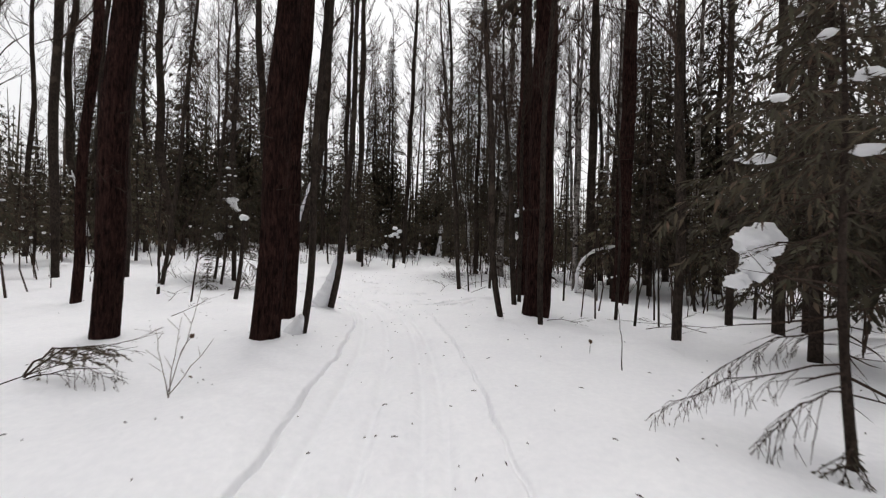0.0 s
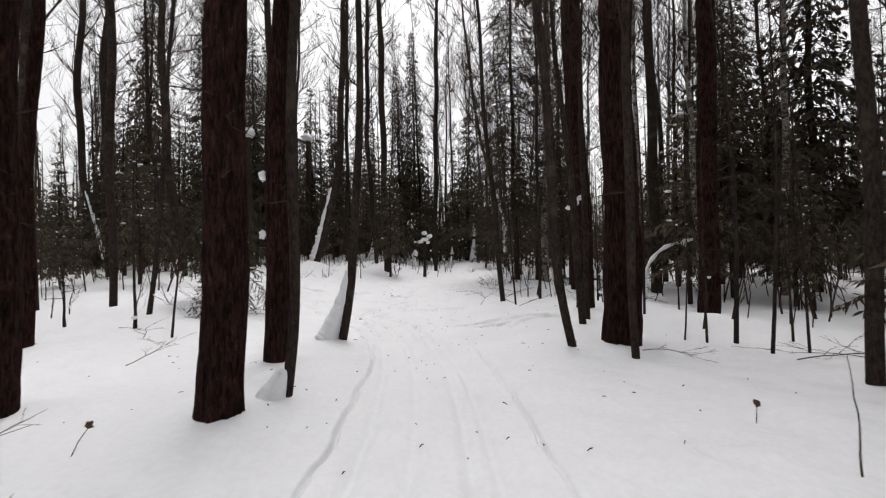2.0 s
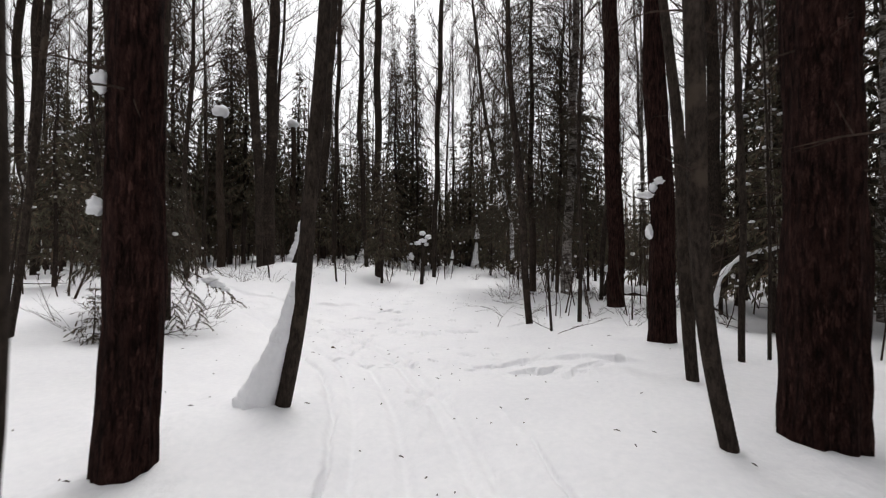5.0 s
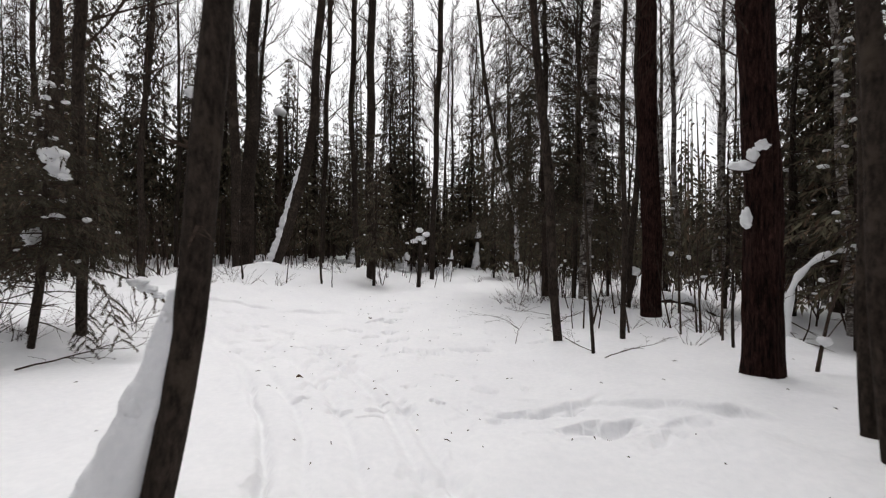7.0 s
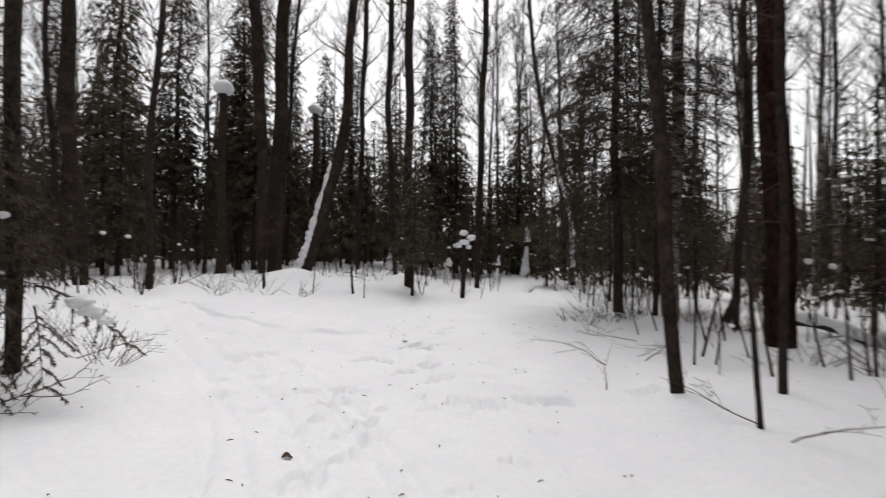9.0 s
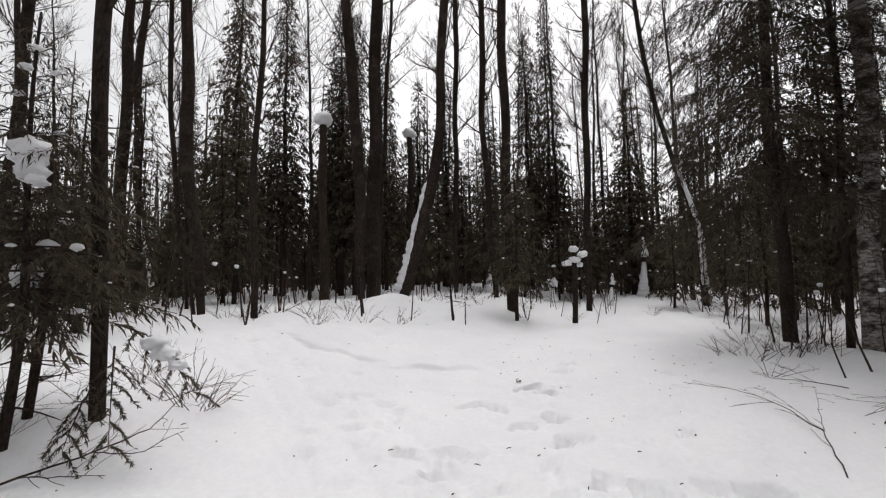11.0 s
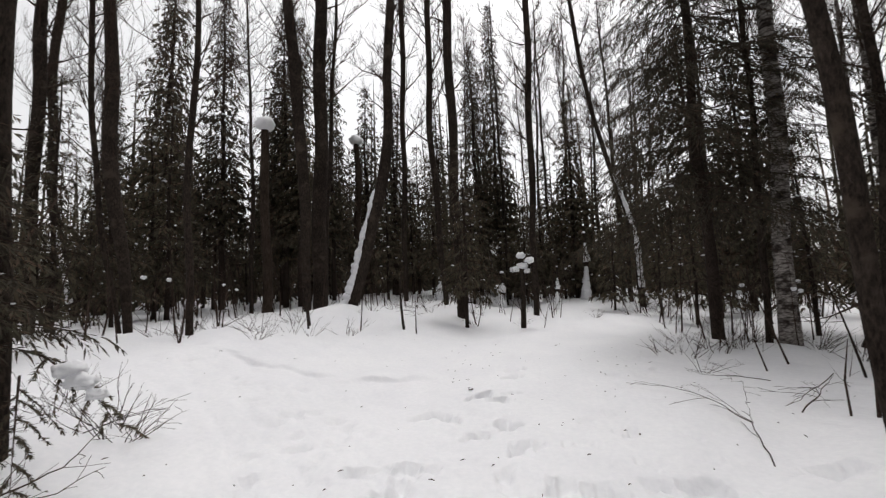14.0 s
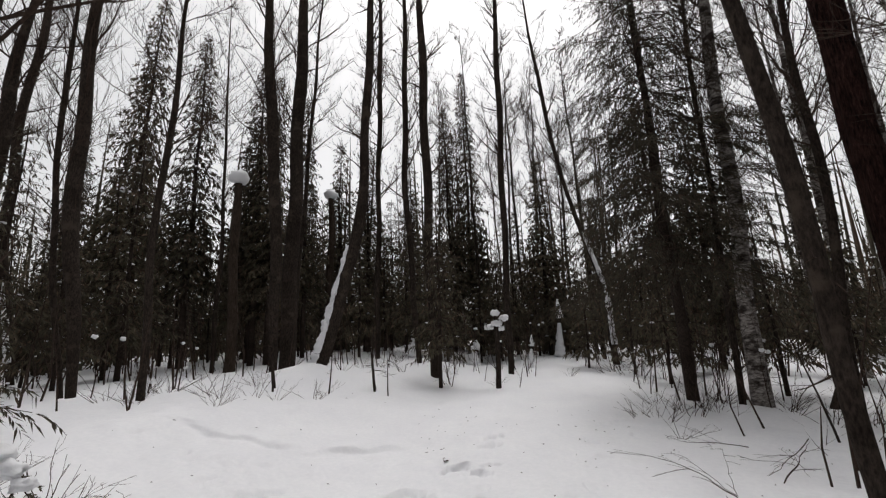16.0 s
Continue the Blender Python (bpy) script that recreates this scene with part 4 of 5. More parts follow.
def far_woods():
    rng = random.Random(21)
    s = Shape()
    for k in range(2350):
        a = rng.uniform(-1.4, 1.4) if k < 2000 else rng.uniform(1.4, 4.88)
        d = rng.uniform(31, 110) if k < 2000 else rng.uniform(24, 90)
        p = Vector((d * math.sin(a) - 1.5, d * math.cos(a) + 8, 0))
        if abs(p.x - float(along(MIDDLE, p.y)) - 0.8) < 1.2 and -4 < p.y < 38:
            continue
        p.z = float(lie(p.x, p.y)) - 0.1
        kind = k % 5
        if kind < 3:
            h = rng.uniform(3.5, 9) if kind < 2 else rng.uniform(8, 14)
            r = 0.14 * h + 0.5
            s.tube([p, p + Vector((0, 0, h))], [0.010 * h, 0.02], 3, close=False)
            for j in range(120):
                f = rng.random() ** 1.25
                b = rng.uniform(0, 6.283)
                w = Vector((math.cos(b), math.sin(b), -0.5 - 0.5 * rng.random())).normalized()
                q = p + Vector((0, 0, 0.5 + (h - 0.4) * f)) + Vector((w.x, w.y, 0)) * r * (1 - f) * rng.random() * 0.5
                s.sprig(q, w, Vector((-w.y, w.x, 0.4)).normalized(), r * (1.08 - f) * rng.uniform(0.3, 0.75), 0.07 + 0.08 * (1 - f))
        else:
            h = rng.uniform(9, 16)
            lean = Vector((rng.uniform(-0.6, 0.6), rng.uniform(-0.6, 0.6), h))
            s.tube([p, p + lean * 0.5, p + lean], [0.008 * h, 0.006 * h, 0.015], 4, close=False)
            for j in range(26):
                f = 0.2 + 0.8 * rng.random()
                b = rng.uniform(0, 6.283)
                w = Vector((math.cos(b), math.sin(b), rng.uniform(0.3, 1.6))).normalized()
                q = p + lean * f
                ln = rng.uniform(0.6, 2.4) * (1.2 - f)
                w2 = (w + Vector((rng.uniform(-.5, .5), rng.uniform(-.5, .5), 0.3))).normalized()
                s.whip([q, q + w * ln * 0.5, q + w * ln * 0.5 + w2 * ln * 0.5], 0.018, Vector((-w.y, w.x, 0)))
    ob = new("far_woods", s.mesh("far_woods", NEEDLE, False))
    return tagged(ob, "distant dark wood of spruces and bare stems", "forest", kind="stuff")


far_woods()


def undergrowth():
    """Countless thin stems and shoots among the trees."""
    rng = random.Random(23)
    s = Shape()
    made = 0
    while made < 900:
        x, y = rng.uniform(-32, 30), rng.uniform(4, 42)
        if not sector(x, y, 9, 36) or open_ground(x, y, 0.3):
            continue
        made += 1
        h = rng.uniform(0.6, 3.2)
        p = Vector((x, y, snow_at(x, y) - 0.05))
        top = p + Vector((rng.gauss(0, 0.14) * h, rng.gauss(0, 0.14) * h, h))
        s.tube([p, p.lerp(top, 0.5) + Vector((rng.gauss(0, 0.04), 0, 0)), top], [0.008 + 0.007 * h, 0.012, 0.004], 4, close=False)
        for k in range(7):
            f = rng.uniform(0.3, 1.0)
            a = rng.uniform(0, 6.283)
            w = Vector((math.cos(a), math.sin(a), rng.uniform(-0.2, 1.0))).normalized()
            ln = rng.uniform(0.2, 0.7)
            q = p.lerp(top, f)
            s.whip([q, q + w * ln * 0.5, q + w * ln + Vector((0, 0, 0.08))], 0.006, Vector((-w.y, w.x, 0)))
    ob = new("undergrowth", s.mesh("undergrowth", TWIG, False))
    return tagged(ob, "dense thin bare undergrowth stems in snow", "undergrowth", kind="stuff")


undergrowth()


# ---- things beside the path ----
def pole(x, y, r, height, lx, ly):
    """A thin straight young stem with a few twigs."""
    rng = random.Random(int(1000 * (x + 40) + 7 * y))
    r = r * 0.72 if r > 0.02 else r
    t = thing("sapling", x, y, snow_at(x, y) - 0.05, "thin dark bare sapling standing in snow", "sapling", "saplings of the wood")
    n = 9
    bend = rng.uniform(-0.03, 0.03) * height
    pts = [Vector((lx * height * i / n + bend * math.sin(3 * i / n) + 0.01 * rng.uniform(-1, 1), ly * height * i / n, height * i / n)) for i in range(n + 1)]
    rad = [max(0.003, r * (1 - 0.75 * i / n)) for i in range(n + 1)]
    s = Shape()
    s.tube(pts, rad, 6, 0.06)
    part("stem", s, ASPEN if r > 0.02 else TWIG, t)
    if height > 1.0:
        crown(t, "fine bare twigs", [dead_twigs(pts, rad, height * 0.35, height * 0.98, int(5 + 3 * height), rng, 0.28 * min(height, 3.0))])
    return t


pole(-9.09, 11.25, 0.039, 1.9, -0.03, -0.00)
pole(-7.27, 11.04, 0.044, 4.0, 0.01, 0.00)
pole(-6.25, 10.71, 0.036, 2.6, 0.11, 0.01)
pole(3.57, 9.92, 0.030, 3.5, 0.00, 0.00)
pole(4.08, 10.04, 0.056, 6.0, -0.05, -0.00)
pole(4.25, 9.44, 0.042, 6.0, 0.01, 0.00)
pole(4.79, 9.44, 0.032, 4.5, -0.05, -0.00)
pole(3.30, 10.12, 0.021, 2.6, 0.02, 0.00)
pole(5.00, 10.07, 0.030, 3.2, -0.06, -0.00)
pole(3.54, 12.44, 0.040, 6.0, -0.02, -0.00)
pole(8.35, 14.11, 0.068, 3.4, -0.18, -0.01)
pole(0.93, 14.92, 0.039, 5.5, -0.06, -0.01)
pole(2.64, 20.02, 0.028, 2.2, -0.29, -0.06)
pole(-7.38, 23.15, 0.031, 1.4, 0.05, 0.01)
pole(-6.00, 24.04, 0.033, 1.1, -0.01, -0.00)
pole(-6.51, 24.41, 0.069, 1.6, -0.05, -0.01)
pole(-8.78, 22.87, 0.039, 3.0, -0.12, -0.02)
pole(2.47, 5.80, 0.009, 0.9, -0.11, -0.01)
pole(3.40, 15.59, 0.037, 3.0, -0.04, -0.00)
pole(6.51, 18.59, 0.033, 2.2, -0.08, -0.00)
pole(-6.41, 24.12, 0.056, 1.8, -0.02, -0.00)
pole(-8.59, 22.44, 0.042, 2.2, -0.05, -0.01)


def snow_lumps(t, name, label, *lumps):
    s = Shape()
    for i, (x, y, z, rx, ry, rz) in enumerate(lumps):
        s.blob((x, y, z), rx, ry, rz, i * 3.1 + x, 14, 20, 0.34)
    return part(name, s, CLUMP, t, label)


def bough(t, start, end, seed, sag=0.15, needles=True, density=34):
    """A drooping spruce bough on a stem, with side twigs."""
    rng = random.Random(seed)
    a, b = Vector(start), Vector(end)
    line = [a.lerp(b, i / 7) + Vector((0, 0, sag * math.sin(math.pi * i / 7) + 0.03 * rng.uniform(-1, 1))) for i in range(8)]
    wood, green = Shape(), Shape()
    wood.tube(line, [(0.013 if needles else 0.009) * (1 - 0.8 * i / 7) for i in range(8)], 5, close=False)
    out = (b - a).normalized()
    side = out.cross(Vector((0, 0, 1))).normalized()
    count = 11 if needles else 17
    for k in range(count):
        f = 0.2 + 0.8 * k / (count - 1)
        i = min(6, int(f * 7))
        q = line[i].lerp(line[i + 1], f * 7 - i)
        w = (out * 0.7 + side * (1 if k % 2 else -1) * rng.uniform(0.4, 0.9) + Vector((0, 0, rng.uniform(-0.5, -0.05)))).normalized()
        ln = rng.uniform(0.22, 0.5) * (1.2 - 0.6 * f)
        tw = [q, q + w * ln * 0.5, q + w * ln - Vector((0, 0, 0.06))]
        wood.tube(tw, [0.006, 0.004, 0.002] if needles else [0.004, 0.003, 0.002], 3, close=False)
        for m in range(0 if needles else 4):
            q2 = tw[0].lerp(tw[2], rng.uniform(0.3, 1.0))
            hang = Vector((rng.uniform(-0.5, 0.5), rng.uniform(-0.5, 0.5), -1)) * rng.uniform(0.05, 0.16)
            wood.tube([q2, q2 + hang * 0.5, q2 + hang], [0.003, 0.0025, 0.0015], 3, close=False)
        if needles:
            for j in range(density):
                g = rng.random()
                p = tw[0].lerp(tw[1], g * 2) if g < 0.5 else tw[1].lerp(tw[2], g * 2 - 1)
                v = (w * 0.6 + Vector((rng.uniform(-1, 1), rng.uniform(-1, 1), rng.uniform(-0.7, 0.7))) * 0.7).normalized()
                green.sprig(p, v, v.orthogonal().normalized(), rng.uniform(0.028, 0.055), 0.005)
    ob = crown(t, "drooping bough with needled twigs", [wood], green if needles else None)
    ob.name = "bough"
    return ob


# two small spruces by the bend, one bearing a large lump of snow
def bend_spruce(x, y, height, seed):
    return spruce_tree(x, y, ((0, 0, 0, 0.045), (0.12, 0.05, 1.4, 0.04), (0.16, 0.05, height * 0.6, 0.025)), height, seed, 1.4, 1.25, 0.24, 7, 0.35, 0.6)


t, pts, rad = bend_spruce(-7.24, 14.05, 4.3, 301)
snow_lumps(t, "snow_clump", "large rounded lump of snow", (0.35, -0.08, 2.82, 0.16, 0.15, 0.14), (0.42, -0.1, 2.66, 0.12, 0.12, 0.13), (0.55, -0.1, 2.54, 0.09, 0.08, 0.06))
bough(t, (0.14, 0.05, 2.4), (1.2, -0.15, 2.3), 302, 0.1)
bough(t, (0.14, 0.05, 1.9), (1.3, -0.1, 1.65), 303, 0.12)
t, pts, rad = bend_spruce(-7.65, 14.42, 3.4, 304)
snow_lumps(t, "snow_clump", "rounded lump of snow", (0.2, -0.15, 1.55, 0.13, 0.12, 0.16))
t = thing("spruce_bough", -6.85, 14.75, snow_at(-6.85, 14.75), "low drooping spruce bough with clinging snow", "branch")
bough(t, (0.02, 0.0, 1.15), (1.25, -0.05, 0.55), 305, 0.1, True, 90)
bough(t, (0.02, 0.0, 0.9), (0.8, -0.5, 0.15), 306, 0.12, True, 90)
bough(t, (-0.1, -0.1, 0.5), (0.35, -0.6, 0.06), 308, 0.1, True, 70)
snow_lumps(t, "snow", "snow clinging to the bough", (0.66, -0.03, 0.95, 0.16, 0.10, 0.09), (0.84, -0.04, 0.86, 0.15, 0.09, 0.08), (1.02, -0.05, 0.76, 0.09, 0.07, 0.06))
# snow on the slim spruce at the start
t, pts, rad = slim
snow_lumps(t, "snow_clump", "large rounded lump of snow", (-0.18, 0.78, 1.83, 0.2, 0.18, 0.16), (-0.24, 0.74, 1.62, 0.12, 0.12, 0.2), (-0.42, 0.72, 1.46, 0.1, 0.09, 0.08))
snow_lumps(t, "snow", "small lump of snow", (-0.2, 0.8, 2.6, 0.14, 0.1, 0.05))
bough(t, (-0.2, 0, 1.9), (-0.2, 0.95, 1.72), 311, 0.0)
bough(t, (-0.1, 0, 0.9), (-1.15, 0.75, 0.22), 312, 0.12, False)
bough(t, (-0.1, 0, 0.7), (-0.75, 0.15, 0.05), 313, 0.14, False)
bough(t, (-0.1, 0, 1.2), (-0.6, 0.9, 0.5), 314, 0.12, False)
bough(t, (0.0, 0, 0.35), (-0.35, -0.25, 0.02), 315, 0.1, True, 40)


snow_lumps(third[0], "snow", "small dabs of snow on bark", (-0.10, -0.12, 2.95, 0.06, 0.05, 0.09), (-0.12, -0.14, 2.05, 0.05, 0.05, 0.08))


def snowy_stump(x, y, height, r, seed):
    t, pts, rad = broken_stem(x, y, ((0, 0, 0, r), (0.05, 0, height * 0.5, r * 0.8), (0.08, 0, height, r * 0.4)), r * 0.5, seed, "snowy_stump", "broken stump plastered with snow")
    snow_strip(t, pts, rad, 0.0, height * 0.58, (-0.2, -1, 0), r * 1.6, r * 0.45, 0.1)
    snow_strip(t, pts, rad, height * 0.66, height * 0.99, (0.1, -1, 0), r * 0.95, r * 0.25)
    return t


snowy_stump(-0.3, 36.0, 3.1, 0.17, 321)
snowy_stump(-7.4, 32.4, 1.7, 0.16, 322)
snowy_stump(-4.6, 33.5, 1.3, 0.2, 323)
snowy_stump(-1.9, 33.0, 1.6, 0.1, 324)
t = thing("bent_sapling", -3.07, 26.87, snow_at(-3.07, 26.87), "bent twig with a wide lump of snow", "sapling")
s = Shape()
limb(s, Vector((0, 0, 0)), Vector((0.05, 0, 1)), 2.5, 0.02, 1, random.Random(4), 0.0, 4)
tagged(part("stem", s, TWIG, t), kind="stuff")
snow_lumps(t, "snow", "lumps of snow", (0.1, 0, 2.12, 0.2, 0.16, 0.12), (0.32, 0, 2.3, 0.16, 0.12, 0.12), (-0.2, 0, 2.0, 0.15, 0.12, 0.11), (0.22, 0.02, 1.95, 0.1, 0.1, 0.09))
broken_stem(-5.61, 11.67, ((0, 0, 0, 0.06), (0.11, 0, 1.1, 0.052), (0.17, 0, 1.75, 0.048)), 0.12, 325)


def snowy_arch(points, r, name, label):
    """A stem bowed over or lying, with snow along its top."""
    base = Vector(points[0])
    t = thing(name, base.x, base.y, base.z, label, "branch")
    line = []
    for i in range(len(points) - 1):
        for k in range(6):
            line.append(Vector(points[i]).lerp(Vector(points[i + 1]), k / 6) - base)
    line.append(Vector(points[-1]) - base)
    line = [sum((line[max(0, min(len(line) - 1, i + d))] for d in (-2, -1, 0, 1, 2)), Vector()) / 5 for i in range(len(line))]
    s = Shape()
    s.tube(line, [r * (1 - 0.6 * i / len(line)) for i in range(len(line))], 7, 0.08)
    part("stem", s, ASPEN, t)
    c = Shape()
    c.tube([p + Vector((0, 0, r * 0.9)) for p in line], [r * 1.25 * (1 + 0.3 * math.sin(1.7 * i)) for i in range(len(line))], 8, 0.2)
    part("snow", c, CLUMP, t, "ridge of snow")
    crown(t, "fine bare twigs", [dead_twigs([Vector((p.x, p.y, p.z)) for p in sorted(line, key=lambda v: v.z)], [r] * len(line), min(p.z for p in line), max(p.z for p in line), 10, random.Random(9), 0.7)])
    return t


snowy_arch(((5.3, 17.0, snow_at(5.3, 17.0) - 0.05), (5.36, 17.05, 1.0), (5.96, 17.1, 1.62), (7.0, 17.15, 1.84)), 0.05, "bowed_sapling", "bowed sapling arched over under snow")
snowy_arch(((4.4, 21.0, 0.42), (5.3, 20.85, 0.38), (6.3, 20.6, snow_at(6.3, 20.6) - 0.05)), 0.11, "fallen_log", "fallen log lying under a ridge of snow")


def wand(s, p, way, length, r, depth, rng):
    """A thin bare branch that bends steadily and forks into finer twigs."""
    pts, d, bend = [p.copy()], way.normalized(), rng.uniform(-0.24, 0.24)
    for i in range(9):
        if i == 5:
            bend = -bend * rng.uniform(0.2, 1.0)
        d = (d + Vector((-d.y, d.x, 0)) * (bend + rng.uniform(-0.2, 0.2)) + Vector((0, 0, rng.uniform(-0.09, 0.06)))).normalized()
        pts.append(pts[-1] + d * length / 9)
    s.tube(pts, [max(0.002, r * (1 - 0.75 * i / 9)) for i in range(10)], 4, close=False)
    if depth:
        for i in sorted(rng.sample(range(2, 9), 5 if depth > 1 else 3)):
            a = rng.choice((-1, 1)) * rng.uniform(0.45, 0.95)
            e = pts[i + 1] - pts[i]
            turned = Vector((e.x * math.cos(a) - e.y * math.sin(a), e.x * math.sin(a) + e.y * math.cos(a), e.z + length * rng.uniform(-0.01, 0.03)))
            wand(s, pts[i], turned, length * rng.uniform(0.22, 0.5), r * (1 - 0.75 * i / 9) * 0.55, depth - 1, rng)


def fallen_branch(x, y, way, length, seed, r=0.014, raised=0.08):
    t = thing("fallen_branch", x, y, snow_at(x, y) + 0.01, "thin dark bare branch lying on snow", "branch")
    s = Shape()
    rng = random.Random(seed)
    wand(s, Vector((0, 0, 0)), Vector((*way, raised)), length, r, 2, rng)
    a = np.array(s.v)
    a[:, 2] = np.maximum(a[:, 2], snow_height(x + a[:, 0], y + a[:, 1]) - t.location.z + 0.004)
    s.v = [tuple(row) for row in a.tolist()]
    tagged(part("branch", s, TWIG, t, smooth=False), kind="stuff")
    return t


def laid_branch(points, side_tips, seed, r=0.014):
    """A long bare branch bent along a few (x, y, height over the snow), with twigs reaching to the side tips."""
    x0, y0, _ = points[0]
    t = thing("fallen_branch", x0, y0, snow_at(x0, y0), "long thin dark forked branch lying on snow", "branch")
    rng = random.Random(seed)

    def over(x, y, h):
        return Vector((x - x0, y - y0, snow_at(x, y) + h - t.location.z))

    def run(rows):
        line = []
        for a, b in zip(rows, rows[1:]):
            for k in range(5):
                f = k / 5
                line.append(over(*(u + (v - u) * f for u, v in zip(a, b))) + Vector((rng.uniform(-1, 1), rng.uniform(-1, 1), 0.4 * rng.uniform(0, 1))) * 0.016)
        return line + [over(*rows[-1])]

    s = Shape()
    main = run(points)
    s.tube(main, [max(0.0025, r * (1 - 0.8 * i / len(main))) for i in range(len(main))], 6)
    for start, *rest in side_tips:
        twig = run([points[start]] + rest)
        s.tube(twig, [max(0.002, 0.5 * r * (1 - 0.7 * i / len(twig))) for i in range(len(twig))], 5)
        for i in range(1, len(twig) - 1, 2):
            d = twig[i + 1] - twig[i - 1]
            wand(s, twig[i], d + Vector((-d.y, d.x, 0.1)) * rng.choice((-0.8, 0.8)), rng.uniform(0.12, 0.35), 0.003, 0, rng)
    for i in range(3, len(main) - 1, 2):
        d = main[i + 1] - main[i - 1]
        wand(s, main[i], d + Vector((-d.y, d.x, 0.12)) * rng.choice((-0.7, 0.7)), rng.uniform(0.2, 0.5), 0.003, 0, rng)
    tagged(part("branch", s, TWIG, t, smooth=False), kind="stuff")
    return t


laid_branch(((-0.06, 16.7, 0.0), (0.14, 17.65, 0.06), (-0.1, 18.3, 0.08), (-0.5, 18.85, 0.1), (-0.96, 19.24, 0.03)), ((1, (0.0, 18.5, 0.12), (-0.03, 19.35, 0.06)), (1, (0.45, 18.6, 0.14), (0.69, 19.4, 0.08)), (2, (-0.6, 18.2, 0.03))), 352, 0.007)
laid_branch(((2.1, 19.8, 0.1), (1.5, 19.1, 0.1), (0.86, 18.45, 0.03)), ((1, (1.0, 19.0, 0.1)), (1, (1.3, 18.4, 0.05))), 353, 0.008)
laid_branch(((-6.6, 13.3, 0.02), (-6.58, 13.9, 0.05), (-6.52, 14.4, 0.06), (-6.4, 14.85, 0.14), (-6.25, 15.05, 0.42)), ((1, (-6.3, 14.1, 0.05), (-6.15, 14.3, 0.02)), (2, (-6.1, 14.6, 0.1), (-5.9, 14.85, 0.22)), (2, (-6.75, 14.8, 0.2))), 354, 0.012)
fallen_branch(0.95, 18.3, (0.6, 0.75), 1.4, 333, 0.010, 0.2)
fallen_branch(1.2, 19.7, (-1.0, 0.2), 1.2, 334, 0.008, 0.15)
fallen_branch(0.95, 15.0, (-0.9, 0.35), 0.9, 335, 0.008, 0.3)
fallen_branch(1.0, 14.6, (0.9, 0.3), 0.9, 336, 0.008, 0.35)
fallen_branch(-7.2, 15.6, (0.9, 0.4), 1.2, 338, 0.008, 0.35)
fallen_branch(-7.5, 14.9, (0.9, -0.3), 1.0, 339, 0.009, 0.3)
fallen_branch(4.3, 9.0, (1, 0.2), 1.6, 340, 0.010, 0.2)
fallen_branch(5.2, 8.4, (-0.9, 0.3), 1.4, 341, 0.009, 0.25)
fallen_branch(-6.6, 10.4, (0.6, -0.3), 1.0, 342, 0.008, 0.35)
fallen_branch(2.3, 9.3, (0.9, -0.4), 0.9, 343, 0.008, 0.2)
fallen_branch(-4.6, 4.2, (0.75, 0.6), 1.4, 344, 0.010, 0.25)
fallen_branch(-4.8, 5.6, (0.95, -0.1), 1.2, 345, 0.009, 0.3)
fallen_branch(-5.4, 8.6, (0.9, -0.2), 1.2, 346, 0.009, 0.3)


def bush(seed, count, size):
    """Low tangle of bent bare twigs."""
    rng = random.Random(seed)
    t = thing("bush", 0, 0, 0, "low tangled bush of bare dark twigs in snow", "bush", "low bushes of the wood")
    s = Shape()
    for k in range(count):
        a = rng.uniform(0, 6.283)
        lean = rng.uniform(0.25, 1.3)
        wand(s, Vector((0.1 * math.cos(a), 0.1 * math.sin(a), -0.04)), Vector((lean * math.cos(a), lean * math.sin(a), rng.uniform(0.5, 1.0))), size * rng.uniform(0.5, 1.1), rng.uniform(0.005, 0.009), 1, rng)
    s.v = [(vx, vy, max(vz, -0.05)) for vx, vy, vz in s.v]
    tagged(part("crown", s, TWIG, t, smooth=False), kind="stuff")
    return t


BUSHES = [bush(61, 7, 1.0), bush(62, 9, 0.8), bush(63, 6, 1.25)]


def brush(count, cx, cy, sx, sy, seed):
    rng = random.Random(seed)
    for k in range(count):
        x, y = cx + rng.gauss(0, sx), cy + rng.gauss(0, sy)
        s = rng.uniform(0.6, 1.1)
        copy_thing(BUSHES[k % 3], pose(x, y, snow_at(x, y) - 0.02, 0, 0, rng.uniform(0, 360)) @ Matrix.Diagonal((s, s, s, 1)))


brush(11, 1.3, 23.0, 0.8, 1.0, 41)
brush(10, 3.2, 22.0, 1.0, 0.7, 42)
brush(14, -9.6, 21.5, 1.0, 0.9, 43)
brush(10, 4.4, 17.8, 0.8, 1.0, 44)
brush(10, -7.9, 15.0, 0.5, 0.7, 45)
brush(2, -6.9, 15.8, 0.2, 0.3, 48)
brush(12, 1.6, 30.0, 1.2, 2.0, 46)
brush(16, -6.0, 29.5, 2.4, 1.2, 47)
for ob, x, y in zip(BUSHES, (1.75, 2.3, -9.0), (22.6, 23.4, 21.0)):
    ob.location = (x, y, snow_at(x, y) - 0.02)
for x, y, s in ((5.6, 6.4, 1.0), (6.6, 7.0, 0.9), (6.2, 5.2, 0.9)):
    copy_thing(YOUNG[int(x * 10) % 3], pose(x, y, snow_at(x, y) - 0.06, 1, -1, 90 * x) @ Matrix.Diagonal((s, s, s, 1)))
x, y = -7.1, 12.9
copy_thing(YOUNG[3], pose(x, y, snow_at(x, y) - 0.35, 3, 0, 70) @ Matrix.Diagonal((0.36, 0.36, 0.32, 1)))
fork = thing("twig", -2.74, 4.35, snow_at(-2.74, 4.35) - 0.02, "forked thin pale grey dry weed standing in snow", "weed")
s = Shape()
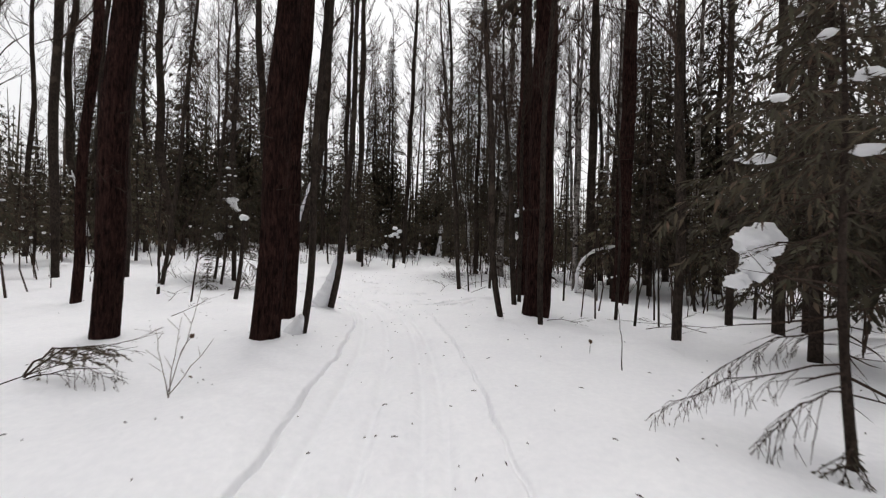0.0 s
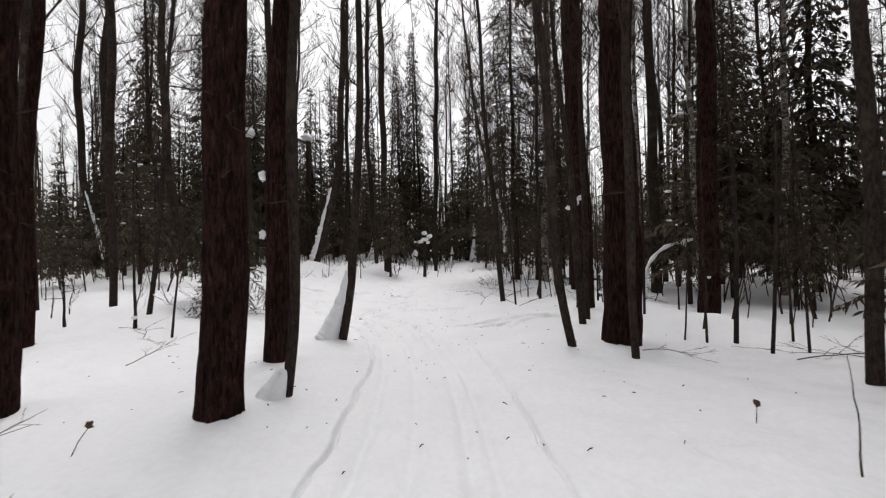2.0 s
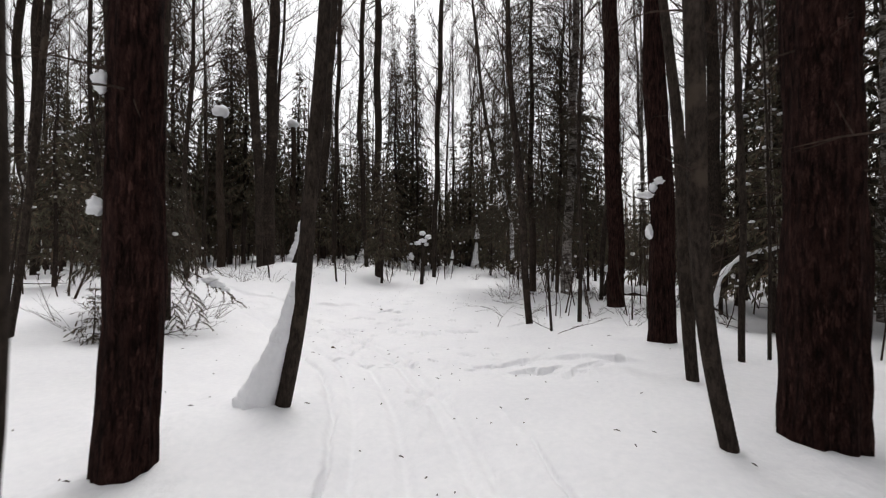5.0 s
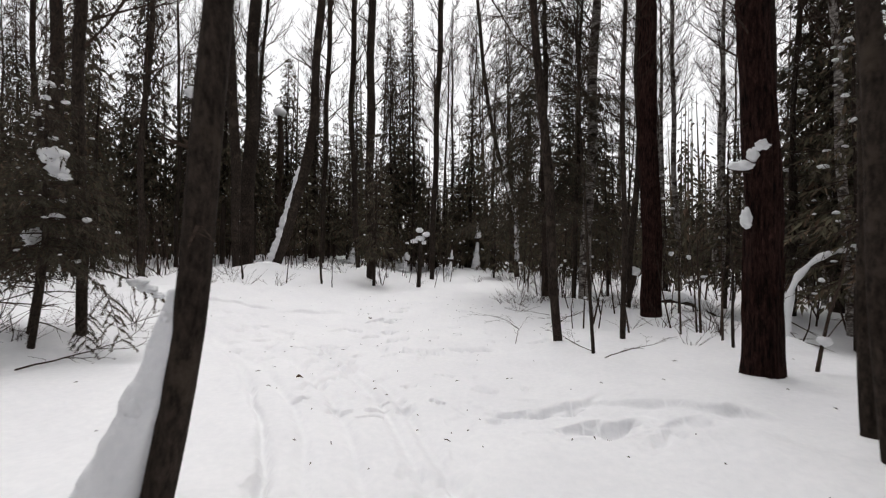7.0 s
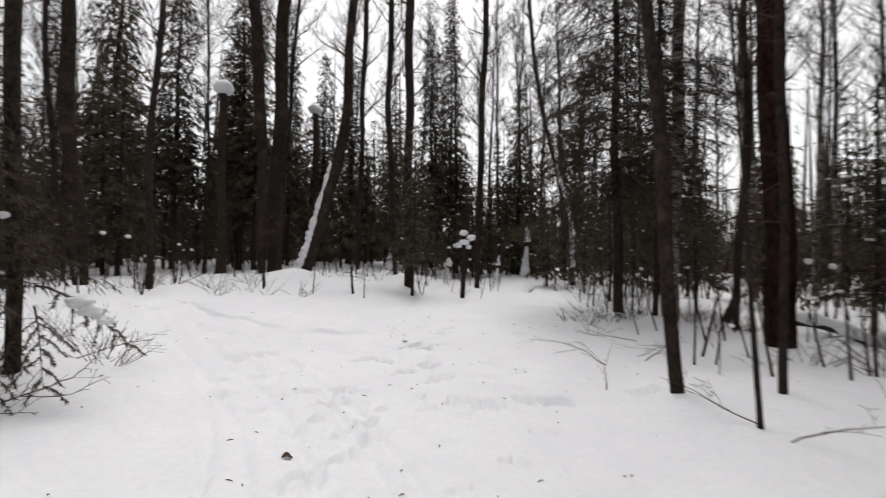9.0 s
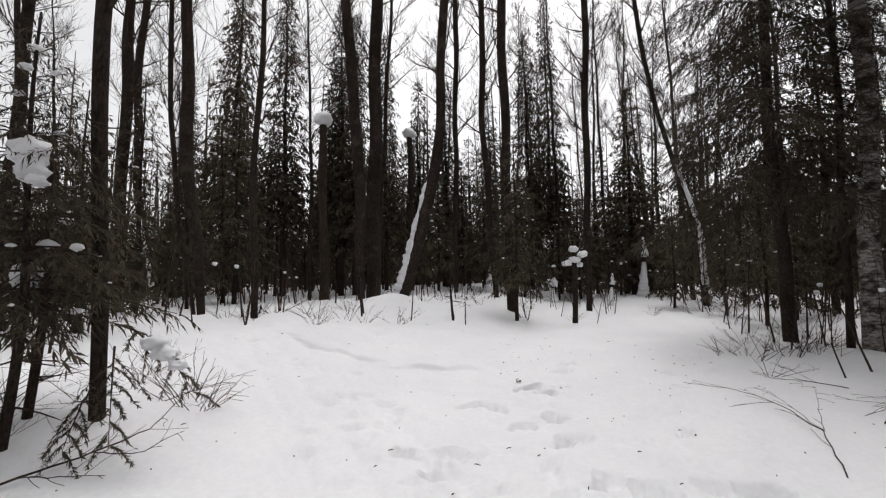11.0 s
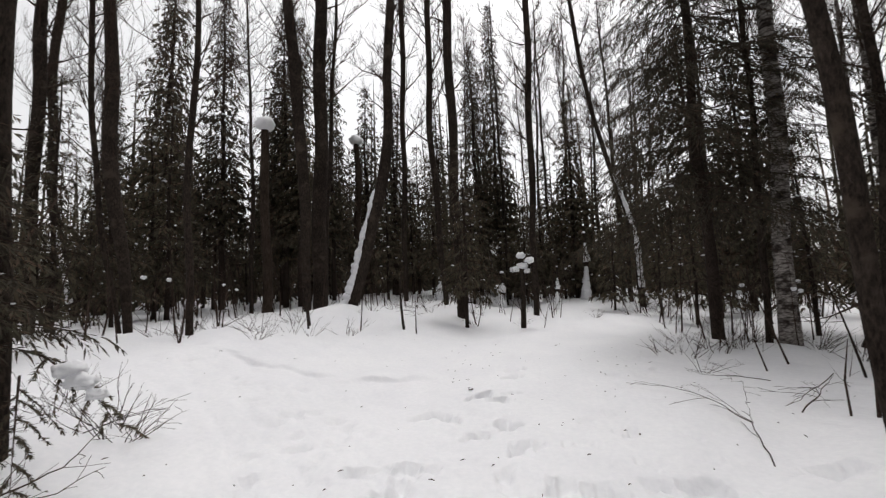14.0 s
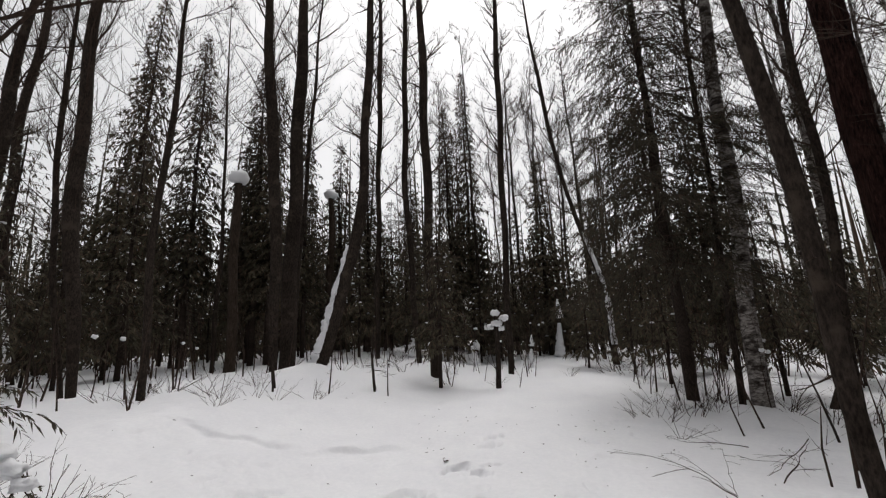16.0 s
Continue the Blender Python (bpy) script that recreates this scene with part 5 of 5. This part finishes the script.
for (dx, dy, dz), seed in (((-0.16, 0.0, 0.72), 3), ((0.26, 0.1, 1.12), 4), ((0.42, 0.05, 0.62), 5), ((0.14, -0.05, 0.85), 6)):
    rng = random.Random(seed)
    tip = Vector((dx, dy, dz))
    line = [Vector((0, 0, 0.05)).lerp(tip, i / 6) + Vector((0.012 * rng.uniform(-1, 1), 0.012 * rng.uniform(-1, 1), 0)) for i in range(7)]
    s.tube(line, [0.006 - 0.0006 * i for i in range(7)], 5)
    for k in range(3):
        q = line[rng.randint(2, 5)]
        w = Vector((rng.uniform(-1, 1), rng.uniform(-1, 1), 0.9)) * rng.uniform(0.06, 0.16)
        s.tube([q, q + w * 0.5, q + w], [0.003, 0.003, 0.002], 4)
s.tube([Vector((0, 0, -0.05)), Vector((0, 0, 0.06))], [0.010, 0.009], 6)
tagged(part("stem", s, STRAW, fork), kind="stuff")


t = thing("spruce_bough", -4.5, 4.65, snow_at(-4.5, 4.65) - 0.05, "low drooping spruce twigs over the snow", "branch")
bough(t, (0.0, 0.0, 0.1), (0.85, -0.15, 0.3), 381, 0.22, True, 60)
bough(t, (0.0, 0.0, 0.1), (0.75, 0.3, 0.25), 382, 0.2, True, 40)
bough(t, (0.0, 0.0, 0.05), (0.95, 0.05, 0.08), 383, 0.1, False)


def seed_head(x, y, h, lean):
    t = thing("dead_flower", x, y, snow_at(x, y) - 0.02, "dry brown seed head on a thin stalk", "plant")
    s = Shape()
    s.tube([Vector((0, 0, 0)), Vector((lean * 0.4, 0, h * 0.5)), Vector((lean, 0, h))], [0.004, 0.004, 0.003], 5)
    part("stalk", s, DEADWOOD, t)
    b = Shape()
    b.blob((lean, 0, h), 0.026, 0.022, 0.035, x, 6, 8, 0.6)
    part("seed_head", b, LEAF, t, "dark brown dry head")


seed_head(-3.62, 5.95, 0.28, 0.18)
seed_head(2.35, 6.75, 0.2, 0.01)
# snow and a stub on the old pine by the bend
t = thing("snowy_twig", 2.54, 13.59, snow_at(2.54, 13.59), "short broken twig with snow on a pine stem", "branch")
s = Shape()
limb(s, Vector((-0.2, -0.12, 2.4)), Vector((-1, -0.2, 0.1)), 0.65, 0.014, 1, random.Random(6), 0.0, 3)
tagged(part("twig", s, TWIG, t), kind="stuff")
snow_lumps(t, "snow", "lumps of snow", (-0.32, -0.14, 2.48, 0.13, 0.07, 0.06), (-0.2, -0.16, 2.60, 0.06, 0.05, 0.1), (-0.12, -0.2, 2.70, 0.08, 0.05, 0.07))
snow_lumps(t, "snow_dab", "dab of snow on the bark", (-0.24, -0.1, 1.85, 0.06, 0.05, 0.13))


def dead_leaf(x, y, size, turn):
    t = Shape()
    n = 9
    for i in range(n + 1):
        f = i / n
        w = size * 0.42 * math.sin(math.pi * f) ** 0.8
        for k in (-1, 0, 1):
            t.v.append((size * (f - 0.5), w * k, 0.012 + 0.25 * size * (k * k) * (0.6 + 0.4 * math.sin(5 * f)) + 0.08 * size * math.sin(4 * f)))
    for i in range(n):
        for k in (0, 1):
            a = 3 * i + k
            t.f.append((a, a + 3, a + 4, a + 1))
    ob = new("dead_leaf", t.mesh("dead_leaf", LEAF))
    ob.matrix_world = pose(x, y, snow_at(x, y), 8, 5, turn)
    return tagged(ob, "curled brown dead leaf lying on snow", "leaf", "dead leaves")


for x, y, size, turn in ((-3.35, 14.16, 0.10, 30), (-3.46, 19.1, 0.12, 80), (-2.9, 5.0, 0.05, 10), (0.35, 6.3, 0.05, 70), (-0.3, 4.7, 0.04, 140), (0.9, 5.0, 0.04, 20), (0.2, 12.0, 0.05, 60), (-1.1, 17.4, 0.05, 15)):
    dead_leaf(x, y, size, turn)


# ---- small things on the snow ----
def litter():
    rng = random.Random(31)
    s = Shape()
    for k in range(340):
        y = 1.5 + 22 * rng.random() ** 1.2
        x = float(along(MIDDLE, y)) + rng.gauss(0, 3.0)
        z = snow_at(x, y)
        a, l = rng.uniform(0, 6.283), 0.006 + 0.03 * rng.random() ** 2
        d = Vector((math.cos(a), math.sin(a), 0.1))
        p = Vector((x, y, z + 0.006))
        s.tube([p - d * l, p + Vector((0, 0, 0.006)), p + d * l], [0.003, 0.006, 0.003], 4)
    ob = new("bark_litter", s.mesh("bark_litter", TWIG, False))
    return tagged(ob, "scattered dark bark flakes and twigs on snow", "litter", kind="stuff")


litter()
